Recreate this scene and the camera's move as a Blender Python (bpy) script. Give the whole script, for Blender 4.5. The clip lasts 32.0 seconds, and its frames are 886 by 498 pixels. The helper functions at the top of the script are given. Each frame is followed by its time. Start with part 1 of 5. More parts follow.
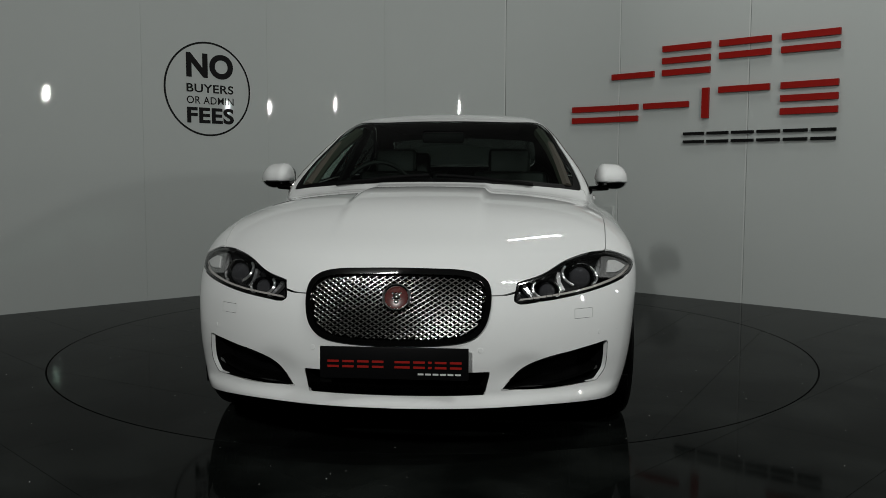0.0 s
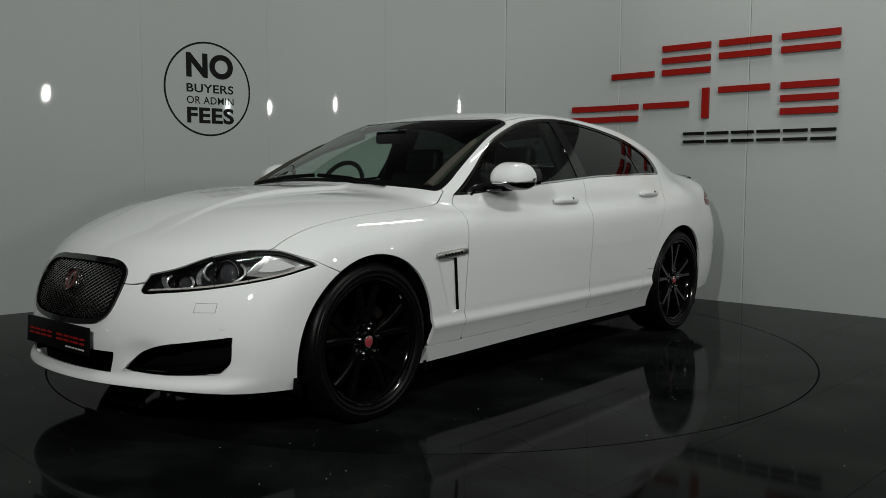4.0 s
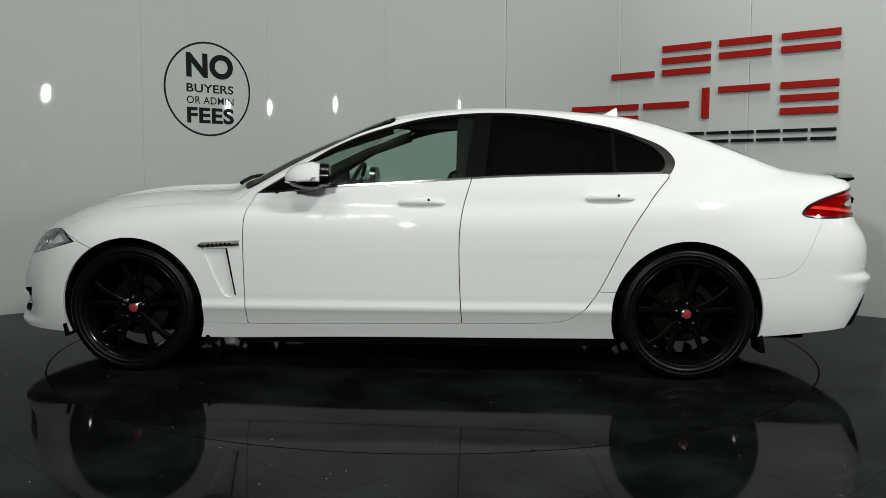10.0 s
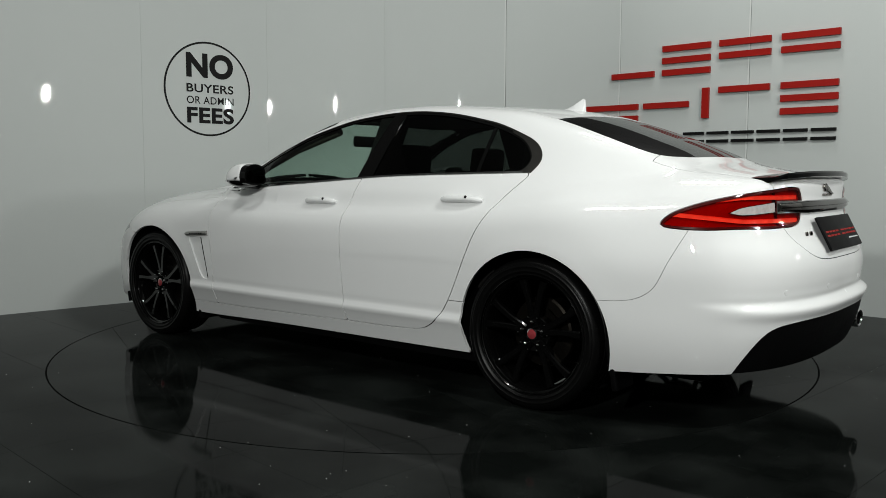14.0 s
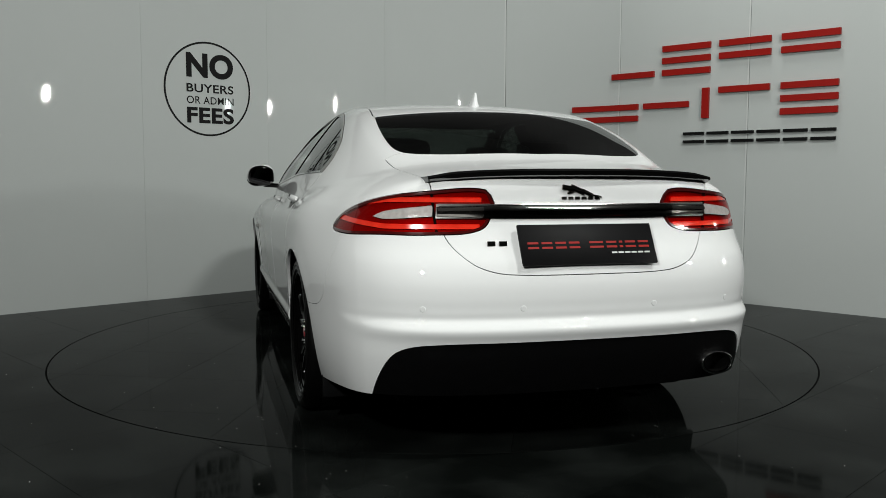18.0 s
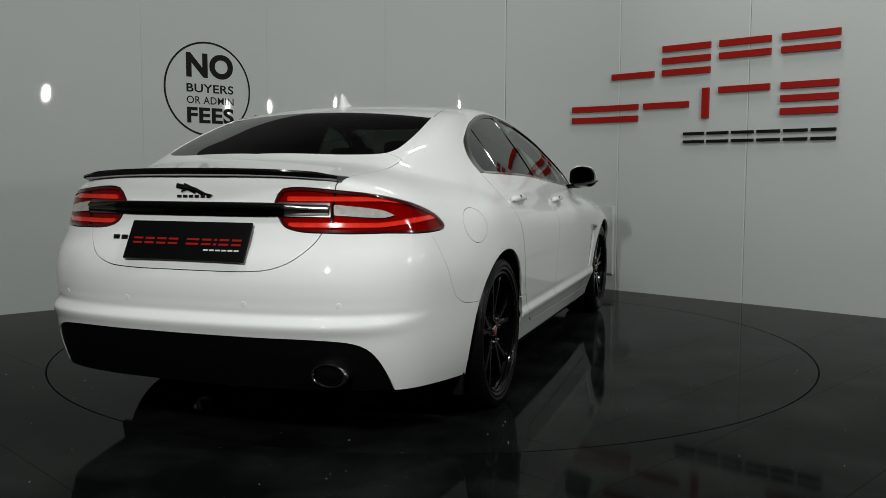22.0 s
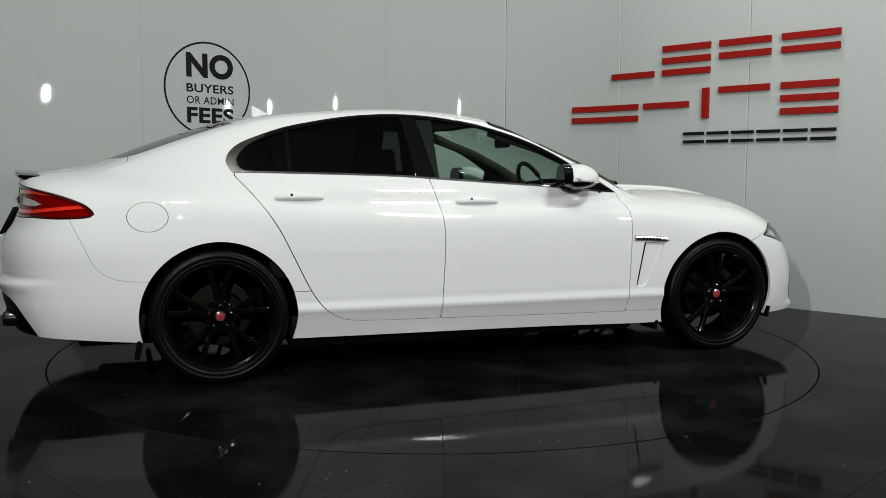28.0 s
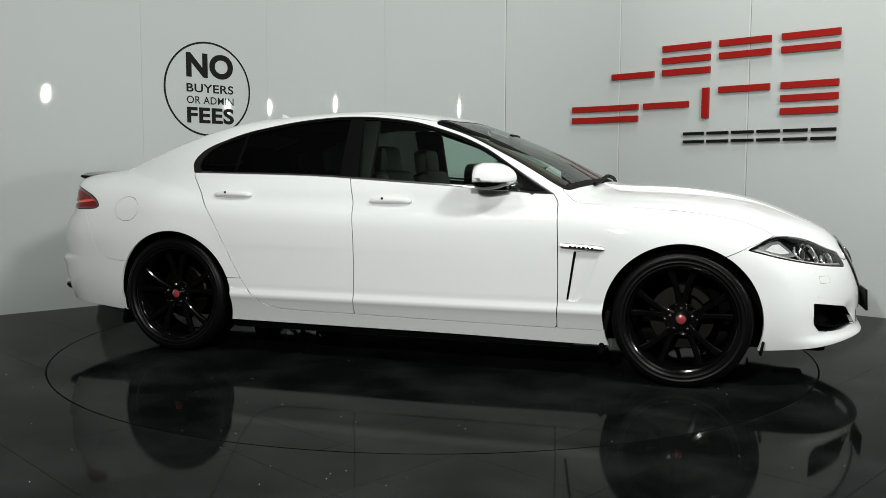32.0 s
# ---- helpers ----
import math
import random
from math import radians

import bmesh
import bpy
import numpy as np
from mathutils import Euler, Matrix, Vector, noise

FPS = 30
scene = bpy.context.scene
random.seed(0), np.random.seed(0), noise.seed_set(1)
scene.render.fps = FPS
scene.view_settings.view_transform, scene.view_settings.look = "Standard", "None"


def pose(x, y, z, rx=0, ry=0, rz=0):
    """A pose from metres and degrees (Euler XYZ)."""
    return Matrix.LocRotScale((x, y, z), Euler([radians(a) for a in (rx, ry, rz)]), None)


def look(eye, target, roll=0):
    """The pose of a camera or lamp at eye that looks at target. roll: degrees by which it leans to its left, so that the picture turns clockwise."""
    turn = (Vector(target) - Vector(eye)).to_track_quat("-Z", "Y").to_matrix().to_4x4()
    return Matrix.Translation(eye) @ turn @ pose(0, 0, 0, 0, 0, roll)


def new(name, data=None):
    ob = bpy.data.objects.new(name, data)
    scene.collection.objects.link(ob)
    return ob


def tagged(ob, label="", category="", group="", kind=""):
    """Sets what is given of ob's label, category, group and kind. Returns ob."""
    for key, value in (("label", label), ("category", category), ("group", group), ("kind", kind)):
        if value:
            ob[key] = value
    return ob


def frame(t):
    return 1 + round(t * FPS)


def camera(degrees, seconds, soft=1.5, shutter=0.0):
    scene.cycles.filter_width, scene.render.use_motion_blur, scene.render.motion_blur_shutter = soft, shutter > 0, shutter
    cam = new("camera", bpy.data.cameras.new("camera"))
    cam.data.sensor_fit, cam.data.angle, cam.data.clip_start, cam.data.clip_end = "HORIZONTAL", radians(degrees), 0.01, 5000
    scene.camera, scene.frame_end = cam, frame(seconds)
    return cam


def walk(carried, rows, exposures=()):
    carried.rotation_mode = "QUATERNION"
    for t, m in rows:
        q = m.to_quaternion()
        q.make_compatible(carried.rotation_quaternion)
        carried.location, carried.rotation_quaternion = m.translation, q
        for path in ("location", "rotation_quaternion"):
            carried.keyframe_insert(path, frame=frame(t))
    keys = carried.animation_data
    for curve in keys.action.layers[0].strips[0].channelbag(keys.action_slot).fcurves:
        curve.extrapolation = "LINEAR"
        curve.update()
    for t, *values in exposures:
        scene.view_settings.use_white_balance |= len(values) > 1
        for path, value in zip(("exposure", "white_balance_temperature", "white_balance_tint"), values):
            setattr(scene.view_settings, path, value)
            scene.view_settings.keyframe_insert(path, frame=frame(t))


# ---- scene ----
# ---- camera: on a stand, quite still ----
EYE = (0.054, -5.399, 1.046)
cam = camera(54.85, 32.0, soft=0.6)
VIEW = pose(*EYE, 90 - 4.898, 0.0, 0.0) @ pose(0, 0, 0, 0, 0, 0.16)
walk(cam, [(0.0, VIEW), (32.0, VIEW)],
     exposures=[(0.0, -0.92), (3.0, -0.84), (6.0, -0.42), (9.0, -0.14), (12.0, 0.03), (17.0, -0.12), (20.0, -0.24), (23.0, -0.48), (25.5, -0.28), (28.0, -0.06), (30.0, 0.16), (32.0, 0.34)])

# ---- light: a dim hall, oval lamps on high and ceiling strips ----
world = bpy.data.worlds.new("hall_air")
scene.world = world
world.use_nodes = True
world.node_tree.nodes["Background"].inputs[0].default_value = (0.85, 0.92, 0.9, 1)
world.node_tree.nodes["Background"].inputs[1].default_value = 0.05


def lamp(name, power, eye, target, size, size_y=0.0, colour=(0.98, 1.0, 0.962), spread=180):
    data = bpy.data.lights.new(name, "AREA")
    data.energy, data.color, data.size, data.spread = power, colour, size, radians(spread)
    data.shape = ("ELLIPSE" if "oval" in name else "RECTANGLE") if size_y else "DISK"
    if size_y:
        data.size_y = size_y
    ob = new(name, data)
    ob.matrix_world = look(eye, target)
    return ob


lamp("oval_lamp", 50, (4.48, -3.25, 2.4), (0, 0.6, 0.9), 0.10, 0.28)
lamp("oval_lamp", 24, (7.4, -1.2, 2.4), (0, 0.6, 0.9), 0.10, 0.28)
lamp("oval_lamp", 136, (-0.93, -5.75, 2.4), (0, 0.8, 0.9), 0.10, 0.28)
# strips stay out of view; places and aims chosen to brighten walls and car
for x, y, power, goal in ((-1.4, -3.4, 52, (-2.0, 1.3, 1.7)), (3.0, -4.3, 196, (2.9, 0.7, 1.3)), (1.8, 0.9, 60, (1.9, 0.6, 0))):
    lamp("ceiling_strip_lamp", power, (x, y, 4.9), goal, 1.2, 0.09)

# ---- materials ----


def nodes_of(name):
    m = bpy.data.materials.new(name)
    m.use_nodes = True
    return m, m.node_tree.nodes, m.node_tree.links, m.node_tree.nodes["Principled BSDF"]


def plain(name, colour, rough=0.5, metal=0.0, coat=0.0, vary=0.0, scale=8.0, bump=0.0, grain=200.0, spec=0.5, emit=0.0, coat_rough=0.03):
    """A surface with a little unevenness in tone, gloss and relief, at two scales."""
    m, n, l, b = nodes_of(name)
    b.inputs["Base Color"].default_value = (*colour, 1)
    b.inputs["Roughness"].default_value = rough
    b.inputs["Metallic"].default_value = metal
    b.inputs["Coat Weight"].default_value = coat
    b.inputs["Coat Roughness"].default_value = coat_rough
    b.inputs["Specular IOR Level"].default_value = spec
    if emit:
        b.inputs["Emission Color"].default_value = (*colour, 1)
        b.inputs["Emission Strength"].default_value = emit
    if vary or bump:
        tc = n.new("ShaderNodeTexCoord")
        wide, fine = n.new("ShaderNodeTexNoise"), n.new("ShaderNodeTexNoise")
        wide.inputs["Scale"].default_value, fine.inputs["Scale"].default_value = scale, grain
        wide.inputs["Detail"].default_value = 5
        for x in (wide, fine):
            l.new(tc.outputs["Object"], x.inputs["Vector"])
        if vary:
            mix = n.new("ShaderNodeMix")
            mix.data_type = "RGBA"
            mix.inputs[6].default_value = (*[c * (1 - vary) for c in colour], 1)
            mix.inputs[7].default_value = (*[min(1, c * (1 + vary)) for c in colour], 1)
            l.new(wide.outputs["Fac"], mix.inputs[0])
            l.new(mix.outputs[2], b.inputs["Base Color"])
            r = n.new("ShaderNodeMapRange")
            r.inputs["To Min"].default_value, r.inputs["To Max"].default_value = max(0, rough - 0.06), rough + 0.06
            l.new(wide.outputs["Fac"], r.inputs["Value"])
            l.new(r.outputs[0], b.inputs["Roughness"])
        if bump:
            k = n.new("ShaderNodeBump")
            k.inputs["Strength"].default_value, k.inputs["Distance"].default_value = bump, 0.002
            l.new(fine.outputs["Fac"], k.inputs["Height"])
            l.new(k.outputs[0], b.inputs["Normal"])
    return m


def glass(name, tint, ior=1.5):
    """A thin pane: tinted see-through with the gloss of glass on it."""
    m, n, l, b = nodes_of(name)
    n.remove(b)
    t, g, f, x = n.new("ShaderNodeBsdfTransparent"), n.new("ShaderNodeBsdfGlossy"), n.new("ShaderNodeLayerWeight"), n.new("ShaderNodeMixShader")
    t.inputs[0].default_value = (*tint, 1)
    g.inputs["Roughness"].default_value = 0.01
    f.inputs[0].default_value = 0.5
    power, lift = n.new("ShaderNodeMath"), n.new("ShaderNodeMapRange")
    power.operation = "POWER"
    power.inputs[1].default_value = 4.6
    lift.inputs["To Min"].default_value = ((ior - 1) / (ior + 1)) ** 2
    l.new(f.outputs["Facing"], power.inputs[0])
    l.new(power.outputs[0], lift.inputs["Value"])
    l.new(lift.outputs[0], x.inputs[0])
    l.new(t.outputs[0], x.inputs[1])
    l.new(g.outputs[0], x.inputs[2])
    l.new(x.outputs[0], n["Material Output"].inputs[0])
    return m


def ribbed(name, colour, metal=0.0, rough=0.45):
    """A bright moulded reflector: fine upright flutes and uneven facets."""
    m, n, l, b = nodes_of(name)
    tc, wave, cell = n.new("ShaderNodeTexCoord"), n.new("ShaderNodeTexWave"), n.new("ShaderNodeTexVoronoi")
    wave.bands_direction = "DIAGONAL"
    wave.inputs["Scale"].default_value, wave.inputs["Distortion"].default_value = 20, 1.0
    cell.inputs["Scale"].default_value = 42
    add, k = n.new("ShaderNodeMath"), n.new("ShaderNodeBump")
    for x in (wave, cell):
        l.new(tc.outputs["Object"], x.inputs["Vector"])
    l.new(wave.outputs["Fac"], add.inputs[0])
    l.new(cell.outputs["Distance"], add.inputs[1])
    k.inputs["Strength"].default_value, k.inputs["Distance"].default_value = 0.12, 0.003
    l.new(add.outputs[0], k.inputs["Height"])
    l.new(k.outputs[0], b.inputs["Normal"])
    b.inputs["Base Color"].default_value = (*colour, 1)
    b.inputs["Metallic"].default_value, b.inputs["Roughness"].default_value = metal, rough
    return m


def floor_stuff(name):
    """Polished black tile: faint cloudy wear, wiped streaks and bright dust."""
    m, n, l, b = nodes_of(name)
    tc, info = n.new("ShaderNodeTexCoord"), n.new("ShaderNodeObjectInfo")
    cloud, fine, dust = n.new("ShaderNodeTexNoise"), n.new("ShaderNodeTexNoise"), n.new("ShaderNodeTexVoronoi")
    cloud.inputs["Scale"].default_value, cloud.inputs["Detail"].default_value = 2.2, 6
    fine.inputs["Scale"].default_value, fine.inputs["Detail"].default_value = 26, 4
    dust.inputs["Scale"].default_value = 15
    for x in (cloud, fine, dust):
        l.new(tc.outputs["Object"], x.inputs["Vector"])
    speck = n.new("ShaderNodeMapRange")
    speck.inputs["From Min"].default_value, speck.inputs["From Max"].default_value = 0.026, 0.046
    speck.inputs["To Min"].default_value, speck.inputs["To Max"].default_value = 1, 0
    l.new(dust.outputs["Distance"], speck.inputs["Value"])
    some = n.new("ShaderNodeMath")
    some.operation = "GREATER_THAN"
    some.inputs[1].default_value = 0.42
    sep = n.new("ShaderNodeSeparateColor")
    l.new(dust.outputs["Color"], sep.inputs[0])
    l.new(sep.outputs[0], some.inputs[0])
    both = n.new("ShaderNodeMath")
    both.operation = "MULTIPLY"
    l.new(speck.outputs[0], both.inputs[0])
    l.new(some.outputs[0], both.inputs[1])
    base = n.new("ShaderNodeMix")
    base.data_type = "RGBA"
    base.inputs[6].default_value, base.inputs[7].default_value = (0.0028, 0.0034, 0.0031, 1), (0.0115, 0.0132, 0.0123, 1)
    smear = n.new("ShaderNodeMapRange")
    smear.inputs["From Min"].default_value, smear.inputs["From Max"].default_value = 0.42, 0.74
    l.new(cloud.outputs["Fac"], smear.inputs["Value"])
    l.new(smear.outputs[0], base.inputs[0])
    tone = n.new("ShaderNodeHueSaturation")
    rnd = n.new("ShaderNodeMapRange")
    rnd.inputs["To Min"].default_value, rnd.inputs["To Max"].default_value = 0.85, 1.15
    l.new(info.outputs["Random"], rnd.inputs["Value"])
    l.new(rnd.outputs[0], tone.inputs["Value"])
    l.new(base.outputs[2], tone.inputs["Color"])
    out = n.new("ShaderNodeMix")
    out.data_type = "RGBA"
    out.inputs[7].default_value = (0.8, 0.8, 0.78, 1)
    l.new(both.outputs[0], out.inputs[0])
    l.new(tone.outputs[0], out.inputs[6])
    l.new(out.outputs[2], b.inputs["Base Color"])
    gloss = n.new("ShaderNodeMapRange")
    gloss.inputs["To Min"].default_value, gloss.inputs["To Max"].default_value = 0.015, 0.10
    l.new(cloud.outputs["Fac"], gloss.inputs["Value"])
    l.new(gloss.outputs[0], b.inputs["Roughness"])
    k = n.new("ShaderNodeBump")
    k.inputs["Strength"].default_value, k.inputs["Distance"].default_value = 0.05, 0.001
    l.new(fine.outputs["Fac"], k.inputs["Height"])
    l.new(k.outputs[0], b.inputs["Normal"])
    b.inputs["IOR"].default_value = 1.075
    return m


PAINT = plain("white_paint", (0.725, 0.735, 0.735), 0.5, coat=1.0, vary=0.012, scale=5, coat_rough=0.02, spec=0.05)
BLACK = plain("gloss_black", (0.002, 0.002, 0.002), 0.07, vary=0.1, scale=9, spec=0.6)
PLATEBLACK = plain("plate_black", (0.0035, 0.0035, 0.0038), 0.40, vary=0.1, scale=12, spec=0.05)
RIMBLACK = plain("rim_black", (0.0018, 0.0018, 0.0018), 0.07, vary=0.15, scale=20, spec=0.45)
PLASTIC = plain("black_plastic", (0.0022, 0.0022, 0.0024), 0.5, vary=0.2, scale=30, bump=0.12, grain=600, spec=0.06)
# near-black for liners, and for the shade put into gaps and slots
DARK = plain("dark_cavity", (0.003, 0.003, 0.003), 0.8, spec=0.02)
RUBBER = plain("tyre_rubber", (0.0022, 0.0022, 0.0022), 0.36, vary=0.25, scale=25, bump=0.2, grain=400, spec=0.14)
LIPGLINT = plain("rim_lip_highlight", (0.05, 0.05, 0.05), 0.12, 1.0, vary=0.1, scale=20)
CHROME = plain("chrome", (0.80, 0.80, 0.80), 0.10, 1.0, vary=0.03, scale=14)
STEELTRIM = plain("satin_chrome", (0.42, 0.41, 0.40), 0.3, 1.0, vary=0.06, scale=14)
BRUSHED = plain("dark_chrome", (0.36, 0.34, 0.32), 0.13, 1.0, vary=0.06, scale=14)
STEEL = plain("brake_steel", (0.019, 0.017, 0.0145), 0.45, 1.0, vary=0.2, scale=30)
REDBADGE = plain("red_enamel", (0.24, 0.03, 0.036), 0.25, coat=1.0, vary=0.15, scale=60)
DARKBADGE = plain("dark_red_enamel", (0.085, 0.022, 0.020), 0.25, coat=1.0, vary=0.3, scale=60)
BRIGHTRED = plain("bright_red_guide", (0.72, 0.030, 0.014), 0.12, coat=1.0, vary=0.3, scale=26)
DEEPRED = plain("dark_red_lens", (0.05, 0.003, 0.003), 0.12, coat=1.0, vary=0.2, scale=22)
SILVER = plain("silver_reflector", (0.70, 0.70, 0.71), 0.28, 0.9, vary=0.05, scale=30)
MESHCHROME = plain("grille_chrome", (0.48, 0.47, 0.46), 0.20, 1.0, vary=0.05, scale=14)
DARKREFLECT = plain("chrome_dark_reflection", (0.15, 0.145, 0.14), 0.06, 1.0, vary=0.05, scale=10)
CLEARLENS = plain("clear_ribbed_lens", (0.50, 0.47, 0.45), 0.12, 0.2, coat=1.0, vary=0.3, scale=60, bump=0.5, grain=140)
LAMPBOX = plain("lamp_housing", (0.016, 0.016, 0.017), 0.16, 0.3, vary=0.2, scale=30)
HIDE = plain("dark_leather", (0.005, 0.0047, 0.0044), 0.5, vary=0.25, scale=14, bump=0.1, grain=260, spec=0.2)
LINING = plain("pillar_cloth", (0.040, 0.036, 0.026), 0.85, vary=0.1, scale=20, bump=0.2, grain=500)
CREAM = plain("cream_lining", (0.06, 0.055, 0.041), 0.85, vary=0.08, scale=20, bump=0.2, grain=500)
RED = plain("red_letter_face", (0.27, 0.009, 0.006), 0.45, vary=0.06, scale=6, spec=0.15)
INK = plain("black_letter_face", (0.006, 0.006, 0.006), 0.4, vary=0.1, scale=8, spec=0.12)
WALL = plain("white_gloss_panel", (0.45, 0.475, 0.465), 0.62, spec=0.3, coat=0.30, vary=0.03, scale=1.3, coat_rough=0.025)
TRIM = plain("joint_strip", (0.55, 0.57, 0.56), 0.3, vary=0.03, scale=4)
GROUT = plain("grey_grout", (0.05, 0.054, 0.052), 0.7, vary=0.3, scale=3, spec=0.3)
BACKING_DARK = plain("dark_joint_and_upper_wall", (0.03, 0.03, 0.03), 0.6)
HALL = plain("hall_grey", (0.34, 0.35, 0.345), 0.6, vary=0.08, scale=1.0)
CEIL = plain("hall_ceiling", (0.15, 0.155, 0.153), 0.7, vary=0.1, scale=1.0)
TILE = floor_stuff("polished_black_tile")
REDLENS = glass("red_lens", (0.90, 0.035, 0.022))
REFLECTOR = ribbed("ribbed_reflector", (0.19, 0.18, 0.17))
FACETED = ribbed("faceted_silver", (0.40, 0.40, 0.40), 0.75, 0.25)
PALE = plain("pale_lamp_panel", (0.54, 0.54, 0.54), 0.35, 0.0, coat=0.5, vary=0.08, scale=30)
CLEAR = glass("window_glass", (0.66, 0.78, 0.72))
TINT = glass("privacy_glass", (0.05, 0.056, 0.053))
COVER = glass("lamp_cover", (0.92, 0.93, 0.93))
LENSGLASS = plain("projector_lens", (0.05, 0.05, 0.055), 0.03, 0.2, coat=1.0)
# mirror colour cut to near black, for the dark hall it would show
MIRROR = plain("mirror_face_darkened", (0.06, 0.06, 0.063), 0.01, 1.0)

# ---- tools ----


def to_mesh(name, verts, faces, material, smooth=True):
    me = bpy.data.meshes.new(name)
    me.from_pydata([tuple(map(float, v)) for v in verts], [], [tuple(map(int, f)) for f in faces])
    me.materials.append(material)
    if smooth:
        me.polygons.foreach_set("use_smooth", [True] * len(me.polygons))
    me.update()
    return me


def piece(name, me, parent, label=""):
    ob = new(name, me)
    ob.parent = parent
    if label:
        tagged(ob, label)
    return ob


def part(name, bm, material, parent, label="", smooth=True, sharp=35):
    """One bmesh as one part of a thing."""
    me = bpy.data.meshes.new(name)
    bmesh.ops.recalc_face_normals(bm, faces=bm.faces)
    bm.to_mesh(me)
    bm.free()
    me.materials.append(material)
    if smooth:
        me.polygons.foreach_set("use_smooth", [True] * len(me.polygons))
        me.set_sharp_from_angle(angle=radians(sharp))
    return piece(name, me, parent, label)


def box(x, y, z, sx, sy, sz, bevel=0.0, m=None, segments=2, bm=None):
    """A bevelled block about a centre."""
    own = bmesh.new()
    bmesh.ops.create_cube(own, size=1, matrix=Matrix.Diagonal((sx, sy, sz, 1)))
    if bevel:
        bmesh.ops.bevel(own, geom=own.edges[:], offset=bevel, segments=segments, profile=0.6, affect="EDGES")
    own.transform(Matrix.Translation((x, y, z)) @ (m or Matrix.Identity(4)))
    if bm is None:
        return own
    me = bpy.data.meshes.new("tmp")
    own.to_mesh(me)
    own.free()
    bm.from_mesh(me)
    bpy.data.meshes.remove(me)
    return bm


def turned(profile, n=48, close=False):
    """A profile of (radius, along) pairs turned about the y axis."""
    bm = bmesh.new()
    rings = []
    for r, y in profile:
        rings.append([bm.verts.new((r * math.cos(2 * math.pi * i / n), y, r * math.sin(2 * math.pi * i / n))) for i in range(n)] if r > 1e-6 else [bm.verts.new((0, y, 0))])
    pairs = list(zip(rings, rings[1:])) + ([(rings[-1], rings[0])] if close else [])
    for a, b in pairs:
        for i in range(n):
            j = (i + 1) % n
            if len(a) == 1 and len(b) > 1:
                bm.faces.new((a[0], b[i], b[j]))
            elif len(b) == 1 and len(a) > 1:
                bm.faces.new((a[i], b[0], a[j]))
            elif len(a) > 1:
                bm.faces.new((a[i], b[i], b[j], a[j]))
    return bm


def tube(points, radius, n=6, bm=None):
    """A round bar along a line of points."""
    bm = bm or bmesh.new()
    pts = [Vector(p) for p in points]
    rings = []
    for i, p in enumerate(pts):
        d = (pts[min(i + 1, len(pts) - 1)] - pts[max(i - 1, 0)]).normalized()
        a = d.orthogonal().normalized() if abs(d.z) > 0.9 else d.cross(Vector((0, 0, 1))).normalized()
        b = d.cross(a)
        rings.append([bm.verts.new(p + radius * (a * math.cos(2 * math.pi * k / n) + b * math.sin(2 * math.pi * k / n))) for k in range(n)])
    for r, s in zip(rings, rings[1:]):
        for k in range(n):
            bm.faces.new((r[k], r[(k + 1) % n], s[(k + 1) % n], s[k]))
    bm.faces.new(rings[0][::-1])
    bm.faces.new(rings[-1])
    return bm


# ---- the hall: two straight runs of panels and a rounded corner between ----
LEAN42 = radians(42)
ARC_R = 2.42
ARC_C = (0.03, 0.615)
ARC_L = ARC_R * 2 * LEAN42


def wall_at(s):
    """Place and inward normal along the wall; nought at the end of the right-hand bend, rising to the right."""
    if s >= 0:
        p = Vector((ARC_C[0] + ARC_R * math.sin(LEAN42), ARC_C[1] + ARC_R * math.cos(LEAN42)))
        return p + s * Vector((math.cos(LEAN42), -math.sin(LEAN42))), Vector((-math.sin(LEAN42), -math.cos(LEAN42)))
    if s <= -ARC_L:
        p = Vector((ARC_C[0] - ARC_R * math.sin(LEAN42), ARC_C[1] + ARC_R * math.cos(LEAN42)))
        return p + (s + ARC_L) * Vector((math.cos(LEAN42), math.sin(LEAN42))), Vector((math.sin(LEAN42), -math.cos(LEAN42)))
    a = LEAN42 + s / ARC_R
    return Vector((ARC_C[0] + ARC_R * math.sin(a), ARC_C[1] + ARC_R * math.cos(a))), Vector((-math.sin(a), -math.cos(a)))


def wall_sheet(s0, s1, z0, z1, out, thick, n=1):
    """A piece of wall between two places along it, with thickness."""
    bm = bmesh.new()
    cols = []
    for i in range(n + 1):
        p, q = wall_at(s0 + (s1 - s0) * i / n)
        a, b = p + q * out, p + q * (out - thick)
        cols.append([bm.verts.new((a.x, a.y, z0)), bm.verts.new((a.x, a.y, z1)), bm.verts.new((b.x, b.y, z1)), bm.verts.new((b.x, b.y, z0))])
    for c, d in zip(cols, cols[1:]):
        for k in range(4):
            bm.faces.new((c[k], c[(k + 1) % 4], d[(k + 1) % 4], d[k]))
    bm.faces.new(cols[0])
    bm.faces.new(cols[-1][::-1])
    return bm


ROOM_H = 5.0
PANEL_H = 2.8
JOINTS = [-4.655 - 1.17 * k for k in range(3, 0, -1)] + [-4.655, -3.49, -2.322, -1.142, 0.0, 1.19, 2.38]
wall_north = tagged(new("wall_north"), "white glossy wall panels with a rounded corner", "wall", kind="structure")
# bare dark backing above the panels is unseen; it deepens the reflections
part("backing", wall_sheet(JOINTS[0], JOINTS[-1], 0, ROOM_H, -0.03, 0.15, 60), BACKING_DARK, wall_north)
for a, b in zip(JOINTS, JOINTS[1:]):
    bend = a < -0.01 and b > -ARC_L + 0.1
    part("panel", wall_sheet(a + (0.0018 if a > -2 else 0.0005), b - (0.0018 if b > -2 else 0.0005), 0.0, PANEL_H, 0.0, 0.028, 16 if bend else 1), WALL, wall_north)
